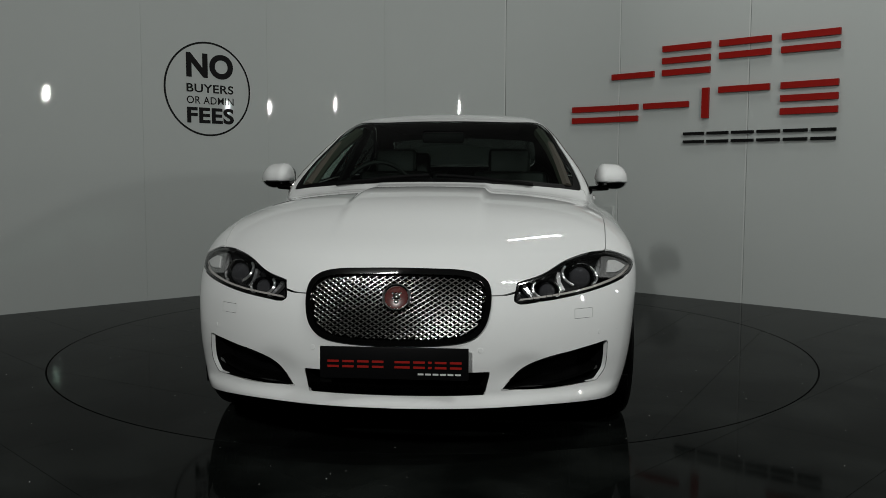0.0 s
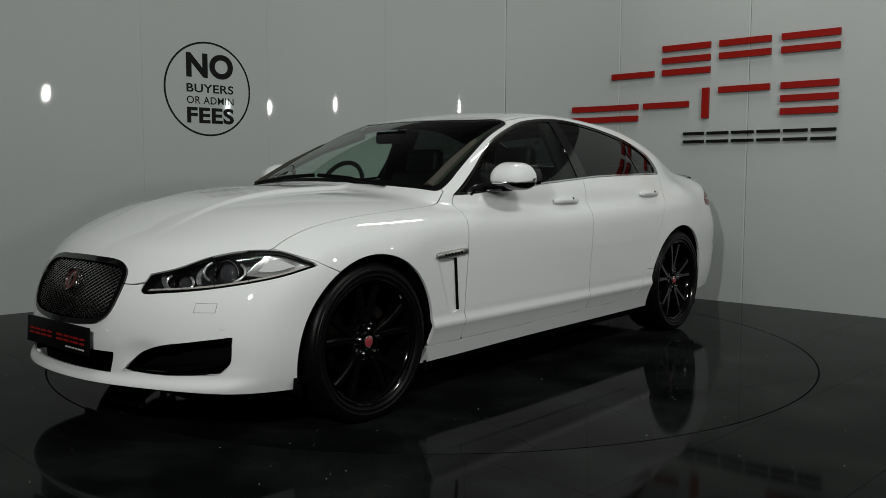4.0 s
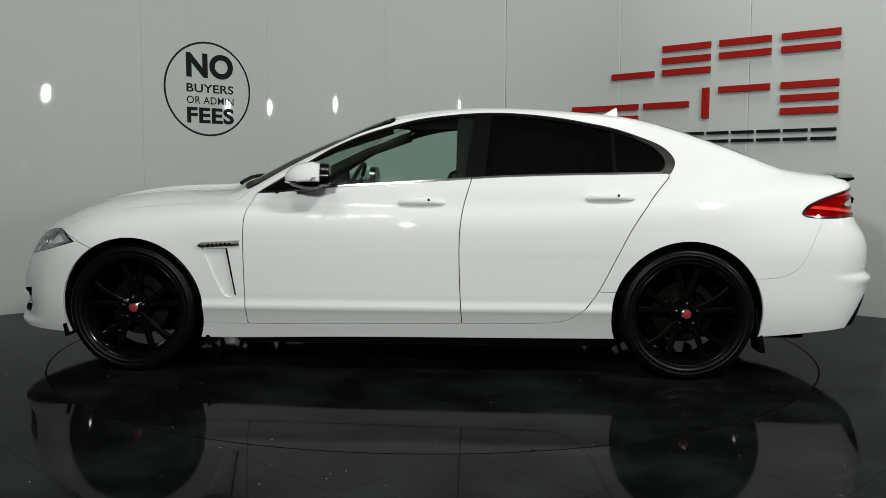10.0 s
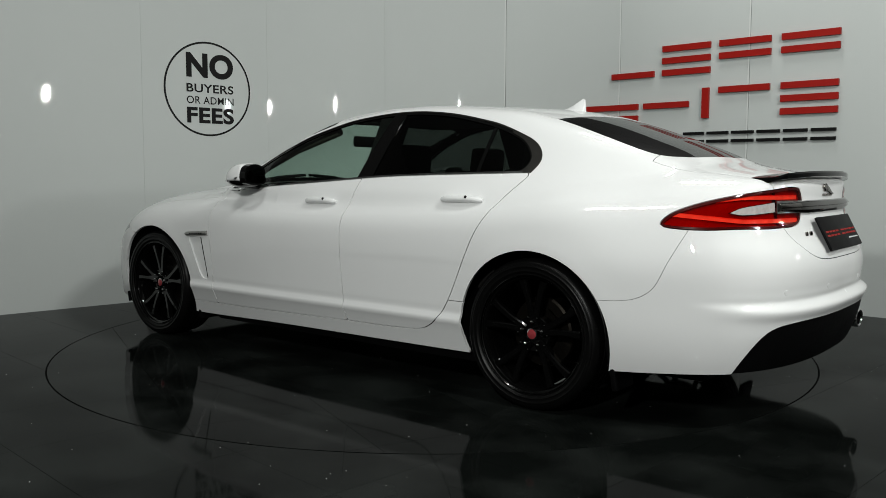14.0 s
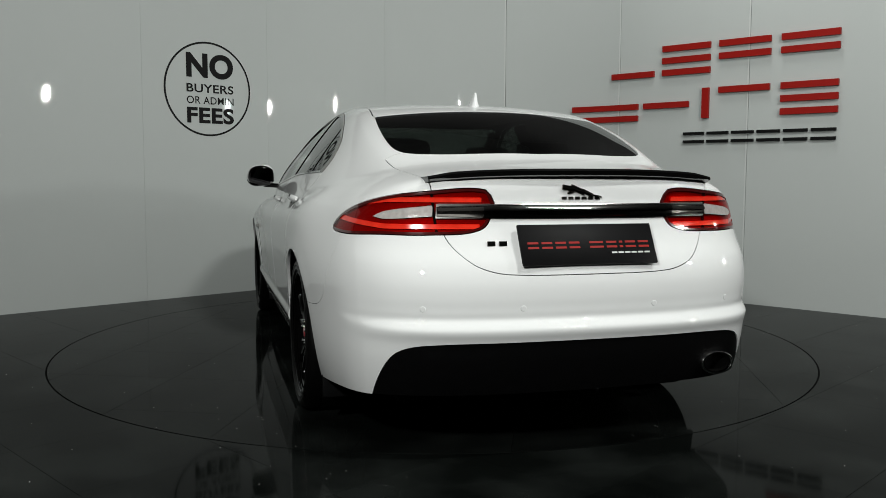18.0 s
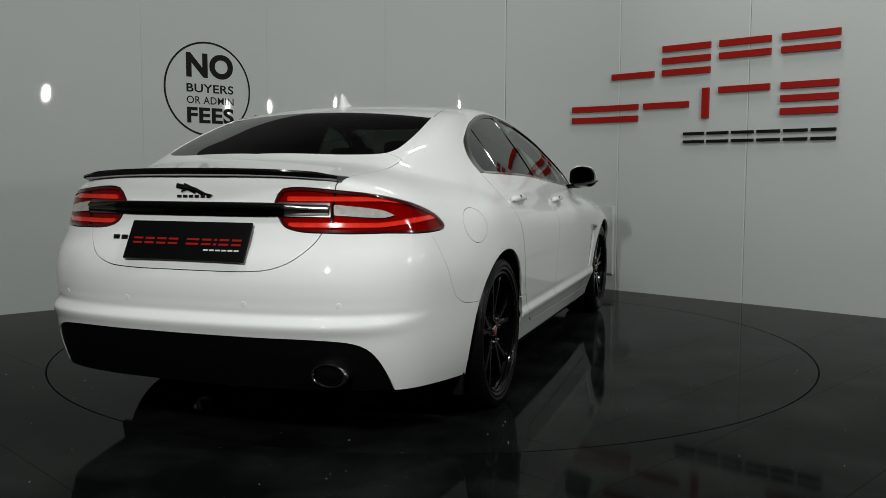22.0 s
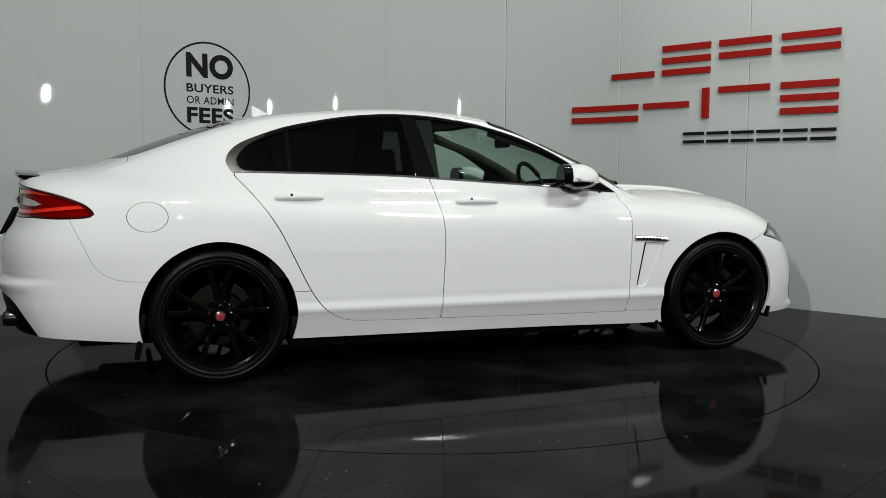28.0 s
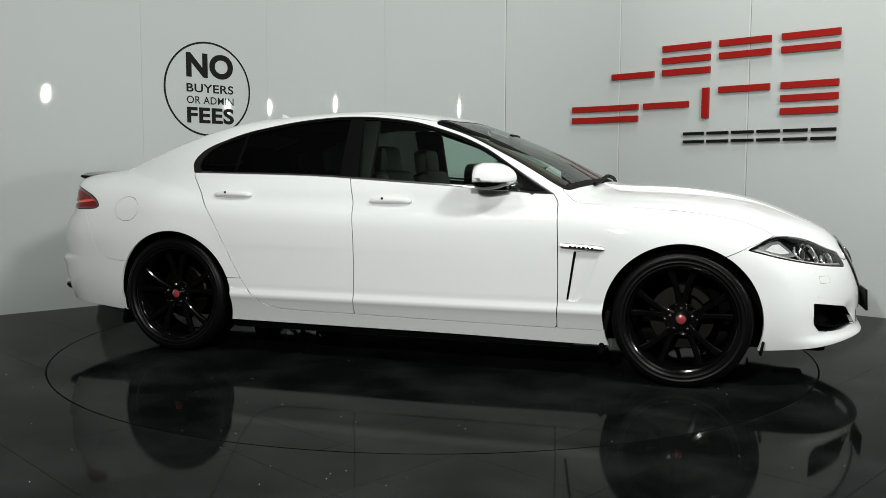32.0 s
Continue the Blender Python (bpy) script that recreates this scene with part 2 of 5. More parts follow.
for s in JOINTS[6:-1]:
    part("joint_strip", wall_sheet(s - 0.014, s - 0.0045, 0.0, PANEL_H, 0.003, 0.006), TRIM, wall_north)

# unseen plain walls and ceiling close the hall behind the camera, bouncing fill light
ends = [wall_at(JOINTS[0])[0], wall_at(JOINTS[-1])[0]]


def slab(name, pts, z0, z1, material, label, category, parent=None):
    bm = bmesh.new()
    low = [bm.verts.new((x, y, z0)) for x, y in pts]
    high = [bm.verts.new((x, y, z1)) for x, y in pts]
    bm.faces.new(low[::-1])
    bm.faces.new(high)
    for i in range(len(pts)):
        j = (i + 1) % len(pts)
        bm.faces.new((low[i], low[j], high[j], high[i]))
    ob = part(name, bm, material, parent, smooth=False)
    return tagged(ob, label, category, kind="structure")


lx, ly, rx, ry = ends[0].x, ends[0].y, ends[1].x, ends[1].y
BACK_Y, EAST_X, WEST_X = -15.0, 17.0, -9.0
slab("wall_west", [(WEST_X - 0.2, ly), (WEST_X, ly), (WEST_X, BACK_Y), (WEST_X - 0.2, BACK_Y)], 0, ROOM_H, HALL, "plain grey unseen hall wall, set to bounce light", "wall")
slab("wall_east", [(EAST_X, ry), (EAST_X + 0.2, ry), (EAST_X + 0.2, BACK_Y), (EAST_X, BACK_Y)], 0, ROOM_H, HALL, "plain grey unseen hall wall, set to bounce light", "wall")
slab("wall_south", [(WEST_X - 0.2, BACK_Y), (WEST_X - 0.2, BACK_Y - 0.2), (EAST_X + 0.2, BACK_Y - 0.2), (EAST_X + 0.2, BACK_Y)], 0, ROOM_H, HALL, "plain grey unseen hall wall behind the lamps, set to bounce light", "wall")
slab("wall_northwest", [(WEST_X - 0.2, ly), (WEST_X - 0.2, ly + 0.2), (lx, ly + 0.2), (lx, ly)], 0, ROOM_H, HALL, "plain grey unseen hall wall, set to bounce light", "wall")
slab("wall_northeast", [(rx, ry), (rx, ry + 0.2), (EAST_X + 0.2, ry + 0.2), (EAST_X + 0.2, ry)], 0, ROOM_H, HALL, "plain grey unseen hall wall, set to bounce light", "wall")
HALL_RING = [(WEST_X - 0.3, BACK_Y - 0.3), (EAST_X + 0.3, BACK_Y - 0.3), (EAST_X + 0.3, 3.6), (WEST_X - 0.3, 3.6)]
slab("ceiling", HALL_RING, ROOM_H, ROOM_H + 0.1, CEIL, "grey unseen hall ceiling, set to bounce light", "ceiling")

# ---- floor of polished tiles round the turntable ----
TABLE_R = 2.256
slab("floor_bed", HALL_RING, -0.2, -0.0035, GROUT, "dark bedding under the black floor tiles", "floor")


def tile_poly(cx, cy, turn, half, radius, outside):
    """A square tile cut by the turntable's rim: its outline, or nothing."""
    c, s = math.cos(turn), math.sin(turn)
    ring = []
    for k in range(4):
        (ax, ay), (bx, by) = [((-1, -1), (1, -1), (1, 1), (-1, 1))[(k + j) % 4] for j in (0, 1)]
        for i in range(24):
            f = i / 24
            x, y = cx + half * (ax + (bx - ax) * f), cy + half * (ay + (by - ay) * f)
            ring.append((c * x - s * y, s * x + c * y))
    r = [math.hypot(*p) - radius for p in ring]
    good = [(d > 0) == outside for d in r]
    if all(good):
        return ring[::24]
    if not any(good):
        return None
    first = next(i for i in range(len(ring)) if good[i] and not good[i - 1])
    run = []
    for i in range(len(ring)):
        if not good[(first + i) % len(ring)]:
            break
        run.append(ring[(first + i) % len(ring)])
    ends_ = []
    for p in (run[-1], run[0]):
        a = math.atan2(p[1], p[0])
        ends_.append(a)
    a0, a1 = ends_
    while a1 - a0 > math.pi:
        a1 -= 2 * math.pi
    while a1 - a0 < -math.pi:
        a1 += 2 * math.pi
    n = max(2, int(abs(a1 - a0) / 0.03))
    arc = [(radius * math.cos(a0 + (a1 - a0) * i / n), radius * math.sin(a0 + (a1 - a0) * i / n)) for i in range(n + 1)]
    out = run + arc
    area = 0.5 * sum(p[0] * q[1] - q[0] * p[1] for p, q in zip(out, out[1:] + out[:1]))
    return out if area > 2e-4 else None


def lay_tiles(parent, turn, ox, oy, radius, outside, inside_room, z=0.0, reach=17):
    far_v, far_f = [], []
    for i in range(-reach, reach + 1):
        for j in range(-reach, reach + 1):
            cx, cy = ox + 0.6 * (i + 0.5), oy + 0.6 * (j + 0.5)
            x, y = math.cos(turn) * cx - math.sin(turn) * cy, math.sin(turn) * cx + math.cos(turn) * cy
            if not inside_room(x, y):
                continue
            ring = tile_poly(cx, cy, turn, 0.2992, radius, outside)
            if not ring:
                continue
            n = len(ring)
            verts = [(px, py, z) for px, py in ring] + [(px, py, z - 0.0032) for px, py in ring]
            faces = [tuple(range(n))] + [(k, k + n, (k + 1) % n + n, (k + 1) % n) for k in range(n)]
            if outside and not near_tile(x, y):
                far_f += [[k + len(far_v) for k in f] for f in faces]
                far_v += verts
                continue
            piece("tile", to_mesh("tile", verts, faces, TILE, smooth=False), parent)
    if far_v:
        tagged(piece("far_tiling", to_mesh("far_tiling", far_v, far_f, TILE, smooth=False), parent), "polished black tiles of the hall beyond", kind="stuff")


def in_room(x, y):
    return WEST_X + 0.5 < x < EAST_X - 0.5 and BACK_Y + 0.5 < y < (0.6 if x > 4.05 else -0.8 if x < -5.1 else 4.1 - 0.86 * abs(x))


def near_tile(x, y):
    return abs(x) < 4.6 and -4.6 < y


floor = tagged(new("floor"), "polished black square floor tiles laid diagonally", "floor", kind="structure")

# ---- the turntable and the car: named here, turned at the end ----
# a near-black ring below the tile tops paints the gap's shade
rim = bmesh.new()
inner_ring = [[rim.verts.new((r * math.cos(2 * math.pi * i / 128), r * math.sin(2 * math.pi * i / 128), z)) for i in range(128)] for r, z in ((TABLE_R - 0.012, -0.0034), (TABLE_R - 0.012, -0.0027), (TABLE_R + 0.014, -0.0027), (TABLE_R + 0.014, -0.0034))]
for p, q in zip(inner_ring, inner_ring[1:]):
    for i in range(128):
        rim.faces.new((p[i], p[(i + 1) % 128], q[(i + 1) % 128], q[i]))
turntable = tagged(new("turntable"), "round turntable tiled in polished black, flush with the floor", "turntable")
part("gap_ring", rim, DARK, floor, "dark ring for the shade in the gap round the turntable", smooth=False)
car = tagged(new("car"), "white four-door saloon with black wheels on the turntable", "car")
# ---- the car's skin: one smooth solid from its profiles (u forward, v to its left, w up) ----
def curve(pts, soft=0.03, lo=-3.0, hi=3.0, n=3001):
    """A softened line through (x, y) pairs, as a function."""
    pts = sorted(pts)
    xs, ys = np.array([p[0] for p in pts], float), np.array([p[1] for p in pts], float)
    h, d = np.diff(xs), np.diff(ys) / np.diff(xs)
    m = np.zeros(len(xs))
    m[0], m[-1] = d[0], d[-1]
    for i in range(1, len(xs) - 1):
        m[i] = (d[i - 1] * h[i] + d[i] * h[i - 1]) / (h[i] + h[i - 1])
    g = np.linspace(lo, hi, n)
    k = np.clip(np.searchsorted(xs, g) - 1, 0, len(xs) - 2)
    s = (g - xs[k]) / h[k]
    sc = np.clip(s, 0, 1)
    y = ((2 * sc**3 - 3 * sc**2 + 1) * ys[k] + (sc**3 - 2 * sc**2 + sc) * h[k] * m[k]
         + (3 * sc**2 - 2 * sc**3) * ys[k + 1] + (sc**3 - sc**2) * h[k] * m[k + 1])
    y = y + np.where(s < 0, s * h[k] * m[0], 0) + np.where(s > 1, (s - 1) * h[k] * m[-1], 0)
    if soft > 0:
        step = (hi - lo) / (n - 1)
        r = int(3 * soft / step) + 1
        w = np.exp(-0.5 * (np.arange(-r, r + 1) * step / soft) ** 2)
        soften = lambda c: np.convolve(np.pad(c, r, mode="reflect", reflect_type="odd"), w / w.sum(), "valid")
        once = soften(y)
        y = once + soften(y - once)
    return lambda x: np.interp(x, g, y)


def smax(a, b, r):
    """The larger of two, rounded where they meet with no break in curvature."""
    h = np.maximum(r - np.abs(a - b), 0) / r
    return np.maximum(a, b) + h**3 * (r / 6.8)


def smin(a, b, r):
    return -smax(-a, -b, r)


def step(x, a, b):
    t = np.clip((x - a) / (b - a), 0, 1)
    return t * t * t * (t * (6 * t - 15) + 10)


HOOD = curve([(2.45, 0.60), (2.32, 0.695), (2.28, 0.722), (2.19, 0.768), (2.05, 0.824), (1.95, 0.868), (1.785, 0.921), (1.62, 0.949), (1.45, 0.967),
              (1.29, 0.975), (1.12, 0.98), (0.9, 0.985), (0.0, 0.985), (-1.2, 1.03), (-1.8, 1.09), (-2.0, 1.098), (-2.14, 1.092), (-2.3, 1.073), (-2.45, 1.055), (-2.6, 1.035)], 0.075)
ROOF = curve([(1.25, 0.90), (1.06, 0.985), (0.93, 1.052), (0.75, 1.145), (0.6, 1.215), (0.45, 1.277), (0.3, 1.335), (0.16, 1.381), (-0.034, 1.42), (-0.195, 1.437),
              (-0.357, 1.445), (-0.68, 1.438), (-1.0, 1.413), (-1.163, 1.398), (-1.325, 1.374), (-1.488, 1.332), (-1.65, 1.28), (-1.81, 1.222), (-1.98, 1.155), (-2.14, 1.07), (-2.4, 0.97)], 0.10)
PLAN = curve([(2.4, 0.66), (2.25, 0.743), (2.1, 0.822), (1.9, 0.886), (1.7, 0.919), (1.45, 0.93), (1.0, 0.928), (0.4, 0.936), (0, 0.938), (-0.8, 0.938), (-1.2, 0.94), (-1.5, 0.94),
              (-1.8, 0.922), (-2.05, 0.882), (-2.3, 0.82), (-2.5, 0.745), (-2.7, 0.65)], 0.13)
SHOULDER = curve([(0.0, -0.030), (0.38, -0.0245), (0.50, -0.0165), (0.62, -0.0070), (0.72, -0.0018), (0.80, -0.0030), (0.88, -0.014), (0.95, -0.040), (1.02, -0.085), (1.2, -0.25)], 0.035)
TUCK = curve([(0.1, -0.085), (0.19, -0.053), (0.27, -0.0245), (0.335, 0.0010), (0.352, 0.0085), (0.364, 0.0090), (0.390, 0.0), (0.43, 0.0), (1.2, 0.0)], 0.0055)
SIDE = lambda w: SHOULDER(w) + TUCK(w)
ENDS = curve([(0.1, -0.105), (0.19, -0.066), (0.3, -0.034), (0.4, -0.018), (0.52, -0.010), (0.62, -0.004), (0.72, 0.0), (0.8, -0.003), (0.88, -0.014), (0.95, -0.04), (1.02, -0.085), (1.2, -0.25)], 0.04)
FRONT = curve([(-0.1, 2.365), (0, 2.365), (0.15, 2.357), (0.3, 2.331), (0.45, 2.278), (0.6, 2.200), (0.7, 2.13), (0.78, 2.062), (0.86, 1.98), (0.92, 1.90), (1.0, 1.75)], 0.05)
NOSE = curve([(0.1, -0.05), (0.19, -0.002), (0.222, 0.014), (0.243, 0.013), (0.262, -0.002), (0.30, -0.007), (0.4, -0.004), (0.48, -0.012), (0.55, -0.03), (0.62, -0.062), (0.68, -0.10), (0.74, -0.15), (0.85, -0.26)], 0.011)
BACK = curve([(-0.1, 2.56), (0, 2.56), (0.2, 2.556), (0.4, 2.535), (0.55, 2.50), (0.66, 2.452), (0.74, 2.395), (0.8, 2.33), (0.86, 2.25), (0.92, 2.16), (1.0, 2.02)], 0.05)
TAIL = curve([(-2, -0.16), (0.1, -0.16), (0.22, -0.09), (0.3, -0.052), (0.4, -0.018), (0.470, -0.003), (0.506, 0.010), (0.520, 0.008), (0.536, -0.016), (0.57, -0.018), (0.62, -0.014), (0.68, -0.017), (0.74, -0.036), (0.8, -0.075),
              (0.86, -0.10), (0.94, -0.112), (1.02, -0.105), (1.06, -0.098), (1.2, -0.08)], 0.009)
SILL = curve([(2.5, 0.236), (2.3, 0.232), (2.1, 0.216), (1.9, 0.204), (1.8, 0.2), (1.0, 0.182), (0.4, 0.194), (-0.8, 0.202), (-1.05, 0.204), (-1.8, 0.222), (-1.9, 0.228), (-2.2, 0.25), (-2.4, 0.265), (-2.6, 0.27)], 0.02)
CABIN = curve([(1.3, 0.60), (1.0, 0.74), (0.8, 0.80), (0.5, 0.835), (0.0, 0.85), (-0.6, 0.865), (-1.0, 0.868), (-1.4, 0.84), (-1.7, 0.78), (-2.0, 0.66), (-2.4, 0.55)], 0.20)


def solid(p):
    """Below nought inside the car, above it outside."""
    u, v, w = p[..., 0], np.abs(p[..., 1]), p[..., 2]
    # arch lips swell a little
    lip = np.zeros_like(u)
    for x in (1.4545, -1.4545):
        r = np.hypot(u - x, w - 0.333)
        lip = lip + 0.0025 * np.exp(-(((r - 0.395) / 0.05) ** 2)) * step(w, 0.36, 0.60)
    # shallow dishes behind the door handles
    for x, z in ((-0.087, 0.905), (-1.054, 0.931)):
        lip = lip - 0.012 * np.exp(-((((u - x) / 0.075) ** 2 + ((w - z + 0.006) / 0.036) ** 2) ** 1.5))
    # the bonnet's raised middle
    rise = 0.020 * step(0.285 - v, -0.025, 0.03) * step(u, 2.25, 1.25) * step(u, 0.4, 0.9)
    # the low crease runs between the wheels only
    mid = step(-np.abs(u), -1.34, -1.05)
    # the tail draws in towards the lamps
    lip = lip - 0.030 * step(w, 0.60, 0.92) * step(-u, 1.45, 2.05)
    side = v - (PLAN(u) + SIDE(w) * mid + ENDS(w) * (1 - mid) + lip)
    crown = 0.05 * (v / 0.8) ** 2 + 0.03 * (v / 0.8) ** 6 + (v / 0.85) ** 6 * (0.022 * step(u, 0.8, 1.6) + 0.05 * step(-u, 1.4, 2.1))
    deck = (w - (HOOD(u + 0.10 * (v / 0.7) ** 2 * step(u, 1.2, 2.1)) - crown + rise)) * 0.9
    # a scoop leads into each side intake
    scoop = 0.011 * np.exp(-((((v - 0.46) / 0.080) ** 2 + ((w - 0.350) / 0.055) ** 2) ** 1.5))
    nose = (u - (FRONT(v) + NOSE(w) - scoop)) * 0.93
    tail = (-u - (BACK(v) + TAIL(w))) * 0.93
    low = smax(side, deck, 0.10 + 0.05 * step(u, 0.9, 1.5) + 0.08 * step(-u, 1.5, 2.1))
    low = smax(low, smax(nose, tail, 0.02), np.where(u > 0, 0.09, 0.10))
    # the cabin above the waist
    ue = u + 0.20 * v**2 * step(u, 0.0, 0.5) - 0.22 * v**2 * step(u, -0.9, -1.4)
    roof = (w - (ROOF(ue) - 0.035 * (v / 0.6) ** 2)) * 0.88
    z = 0.5 * (w - 0.96 + np.sqrt((w - 0.96) ** 2 + 0.0009))
    lean = (v - (CABIN(u) + 0.008 - 0.575 * z - 0.30 * z**2)) * 0.86
    top = smax(roof, lean, 0.085)
    top = smax(smax(top, 0.7 - w, 0.02), smax(-u - 2.3, u - 1.3, 0.02), 0.02)
    return smax(smin(low, top, np.where(u > 0.3, 0.05, 0.10)), 0.1 - w, 0.01)


def skin_grid(nu=250, nf=200, cap=56):
    """Rays from the car's spine, met with the solid: a grid of points over its left half."""
    f, b, z0 = 1.72, -1.95, 0.60
    rows = [((f, 0, z0), a) for a in np.linspace(math.pi / 2, 0, cap, endpoint=False)]
    rows += [((u, 0, z0), 0.0) for u in np.linspace(f, b, nu)]
    rows += [((b, 0, z0), -a) for a in np.linspace(0, math.pi / 2, cap + 1)[1:]]
    o = np.array([r[0] for r in rows])[:, None, :]
    al = np.array([r[1] for r in rows])[:, None]
    ph = np.linspace(-math.pi / 2, math.pi / 2, nf)[None, :]
    d = np.stack([np.sin(al) + 0 * ph, np.cos(al) * np.cos(ph), np.cos(al) * np.sin(ph)], -1)
    lo, hi = np.zeros(d.shape[:2]), np.full(d.shape[:2], 1.6)
    for _ in range(26):
        m = 0.5 * (lo + hi)
        inside = solid(o + d * m[..., None]) < 0
        lo, hi = np.where(inside, m, lo), np.where(inside, hi, m)
    p = o + d * hi[..., None]
    p[:, 0, 1] = p[:, -1, 1] = 0
    p[0, :, 1] = p[-1, :, 1] = 0
    return p
# ---- skin end ----

# ---- cutting the skin into panels ----


def grid_mesh(p):
    a, b = p.shape[:2]
    i = np.arange(a * b).reshape(a, b)
    q = np.stack([i[:-1, :-1], i[1:, :-1], i[1:, 1:], i[:-1, 1:]], -1).reshape(-1, 4)
    pad = np.full((len(q), 10), -1)
    pad[:, :4] = q
    return p.reshape(-1, 3), pad


def cut(mesh, val, side):
    """The part of a mesh where val has that sign, cut sharply along its zero line."""
    v, f = mesh
    val = val * side
    live = f >= 0
    pos = np.where(live, val[np.where(live, f, 0)] > 0, False)
    n, k = live.sum(1), pos.sum(1)
    keep = f[k == n]
    verts, extra, made = [v], [], {}
    count = len(v)
    for row in f[(k > 0) & (k < n)]:
        ring = [int(i) for i in row if i >= 0]
        out = []
        for a, b in zip(ring, ring[1:] + ring[:1]):
            if val[a] > 0:
                out.append(a)
            if (val[a] > 0) != (val[b] > 0):
                key = (min(a, b), max(a, b))
                if key not in made:
                    t = val[key[0]] / (val[key[0]] - val[key[1]])
                    made[key] = count
                    count += 1
                    verts.append((v[key[0]] * (1 - t) + v[key[1]] * t)[None])
                out.append(made[key])
        if 3 <= len(out) <= 10:
            extra.append(out + [-1] * (10 - len(out)))
    v = np.concatenate(verts)
    f = np.concatenate([keep, np.array(extra, int).reshape(-1, 10)])
    used = np.unique(f[f >= 0])
    back = np.full(len(v) + 1, -1)
    back[used] = np.arange(len(used))
    return v[used], np.where(f >= 0, back[f], -1)


def refine(mesh, times=1):
    """Each face split at its middle and the middles of its edges, and laid on the solid again."""
    for _ in range(times):
        v, f = mesh
        verts, count, made, out = [v], len(v), {}, []
        for row in f:
            ring = [int(i) for i in row if i >= 0]
            mids = []
            for a, b in zip(ring, ring[1:] + ring[:1]):
                key = (min(a, b), max(a, b))
                if key not in made:
                    made[key] = count
                    count += 1
                    verts.append(((v[a] + v[b]) / 2)[None])
                mids.append(made[key])
            verts.append(v[ring].mean(0)[None])
            for i, a in enumerate(ring):
                out.append([a, mids[i], count, mids[i - 1]] + [-1] * 6)
            count += 1
        v = np.concatenate(verts)
        v = v - normals(v) * np.clip(solid(v), -0.003, 0.003)[:, None] * (np.abs(v[:, 1:2]) > 1e-5)
        mesh = (v, np.array(out, int).reshape(-1, 10))
    return mesh


def joined(a, b):
    return np.concatenate([a[0], b[0]]), np.concatenate([a[1], np.where(b[1] >= 0, b[1] + len(a[0]), -1)])


def take(mesh, field, gap=0.0):
    """Splits a mesh by a field: where it is below nought, and the rest, with a gap between."""
    return cut(mesh, field(mesh[0]) + gap / 2, -1), cut(mesh, field(mesh[0]) - gap / 2, 1)


def rounded(pts, n=7, sharp=()):
    """A closed line through points, rounded except at the sharp ones."""
    out, m = [], len(pts)
    for i in range(m):
        p0, p1, p2, p3 = [np.array(pts[(i + k) % m], float) for k in (-1, 0, 1, 2)]
        if i in sharp:
            p0 = p1
        if (i + 1) % m in sharp:
            p3 = p2
        l1 = max(np.linalg.norm(p2 - p1), 1e-6)
        t1 = (p2 - p0) / max(np.linalg.norm(p2 - p1) + np.linalg.norm(p1 - p0), 1e-6) * l1
        t2 = (p3 - p1) / max(np.linalg.norm(p3 - p2) + np.linalg.norm(p2 - p1), 1e-6) * l1
        for s in np.arange(n) / n:
            out.append((2 * s**3 - 3 * s**2 + 1) * p1 + (s**3 - 2 * s**2 + s) * t1 + (3 * s**2 - 2 * s**3) * p2 + (s**3 - s**2) * t2)
    return np.array(out)


def ring_field(line, axes, where=None):
    """Signed distance to a closed line in the plane of two axes, negative inside; where: an extra limit."""
    a, b = line, np.roll(line, -1, 0)

    def field(p):
        q = np.stack([axes[0](p), axes[1](p)], -1)
        best, odd = np.full(len(q), 9.0), np.zeros(len(q), bool)
        for s, e in zip(a, b):
            d = e - s
            w = q - s
            t = np.clip((w @ d) / max(d @ d, 1e-12), 0, 1)
            best = np.minimum(best, np.hypot(w[:, 0] - t * d[0], w[:, 1] - t * d[1]))
            up = (s[1] > q[:, 1]) != (e[1] > q[:, 1])
            if up.any() and abs(d[1]) > 1e-12:
                odd ^= up & (q[:, 0] < s[0] + (q[:, 1] - s[1]) / d[1] * d[0])
        r = np.where(odd, -best, best)
        return np.maximum(r, where(p)) if where else r

    return field


U, V, W = (lambda p: p[:, 0]), (lambda p: p[:, 1]), (lambda p: p[:, 2])
NOSEWISE, TAILWISE = (lambda p: (p[:, 1] - p[:, 0]) * 0.7071), (lambda p: (p[:, 1] + p[:, 0]) * 0.7071)


def normals(v):
    g = np.stack([solid(v + np.eye(3)[k] * 0.004) - solid(v - np.eye(3)[k] * 0.004) for k in range(3)], -1)
    return g / np.maximum(np.linalg.norm(g, axis=1), 1e-9)[:, None]


def flip(mesh):
    v, f = mesh
    g = f.copy()
    for i, row in enumerate(f):
        n = (row >= 0).sum()
        g[i, :n] = row[:n][::-1]
    return v * np.array([1, -1, 1]), g


def both(mesh):
    """A left half joined to its mirror image along the middle."""
    v, f = mesh
    n = len(v)
    mid = np.abs(v[:, 1]) < 1e-5
    other = np.where(mid, np.arange(n), np.arange(n) + n)
    v2, f2 = flip(mesh)
    f2 = np.where(f2 >= 0, other[f2], -1)
    return np.concatenate([v, v2]), np.concatenate([f, f2])


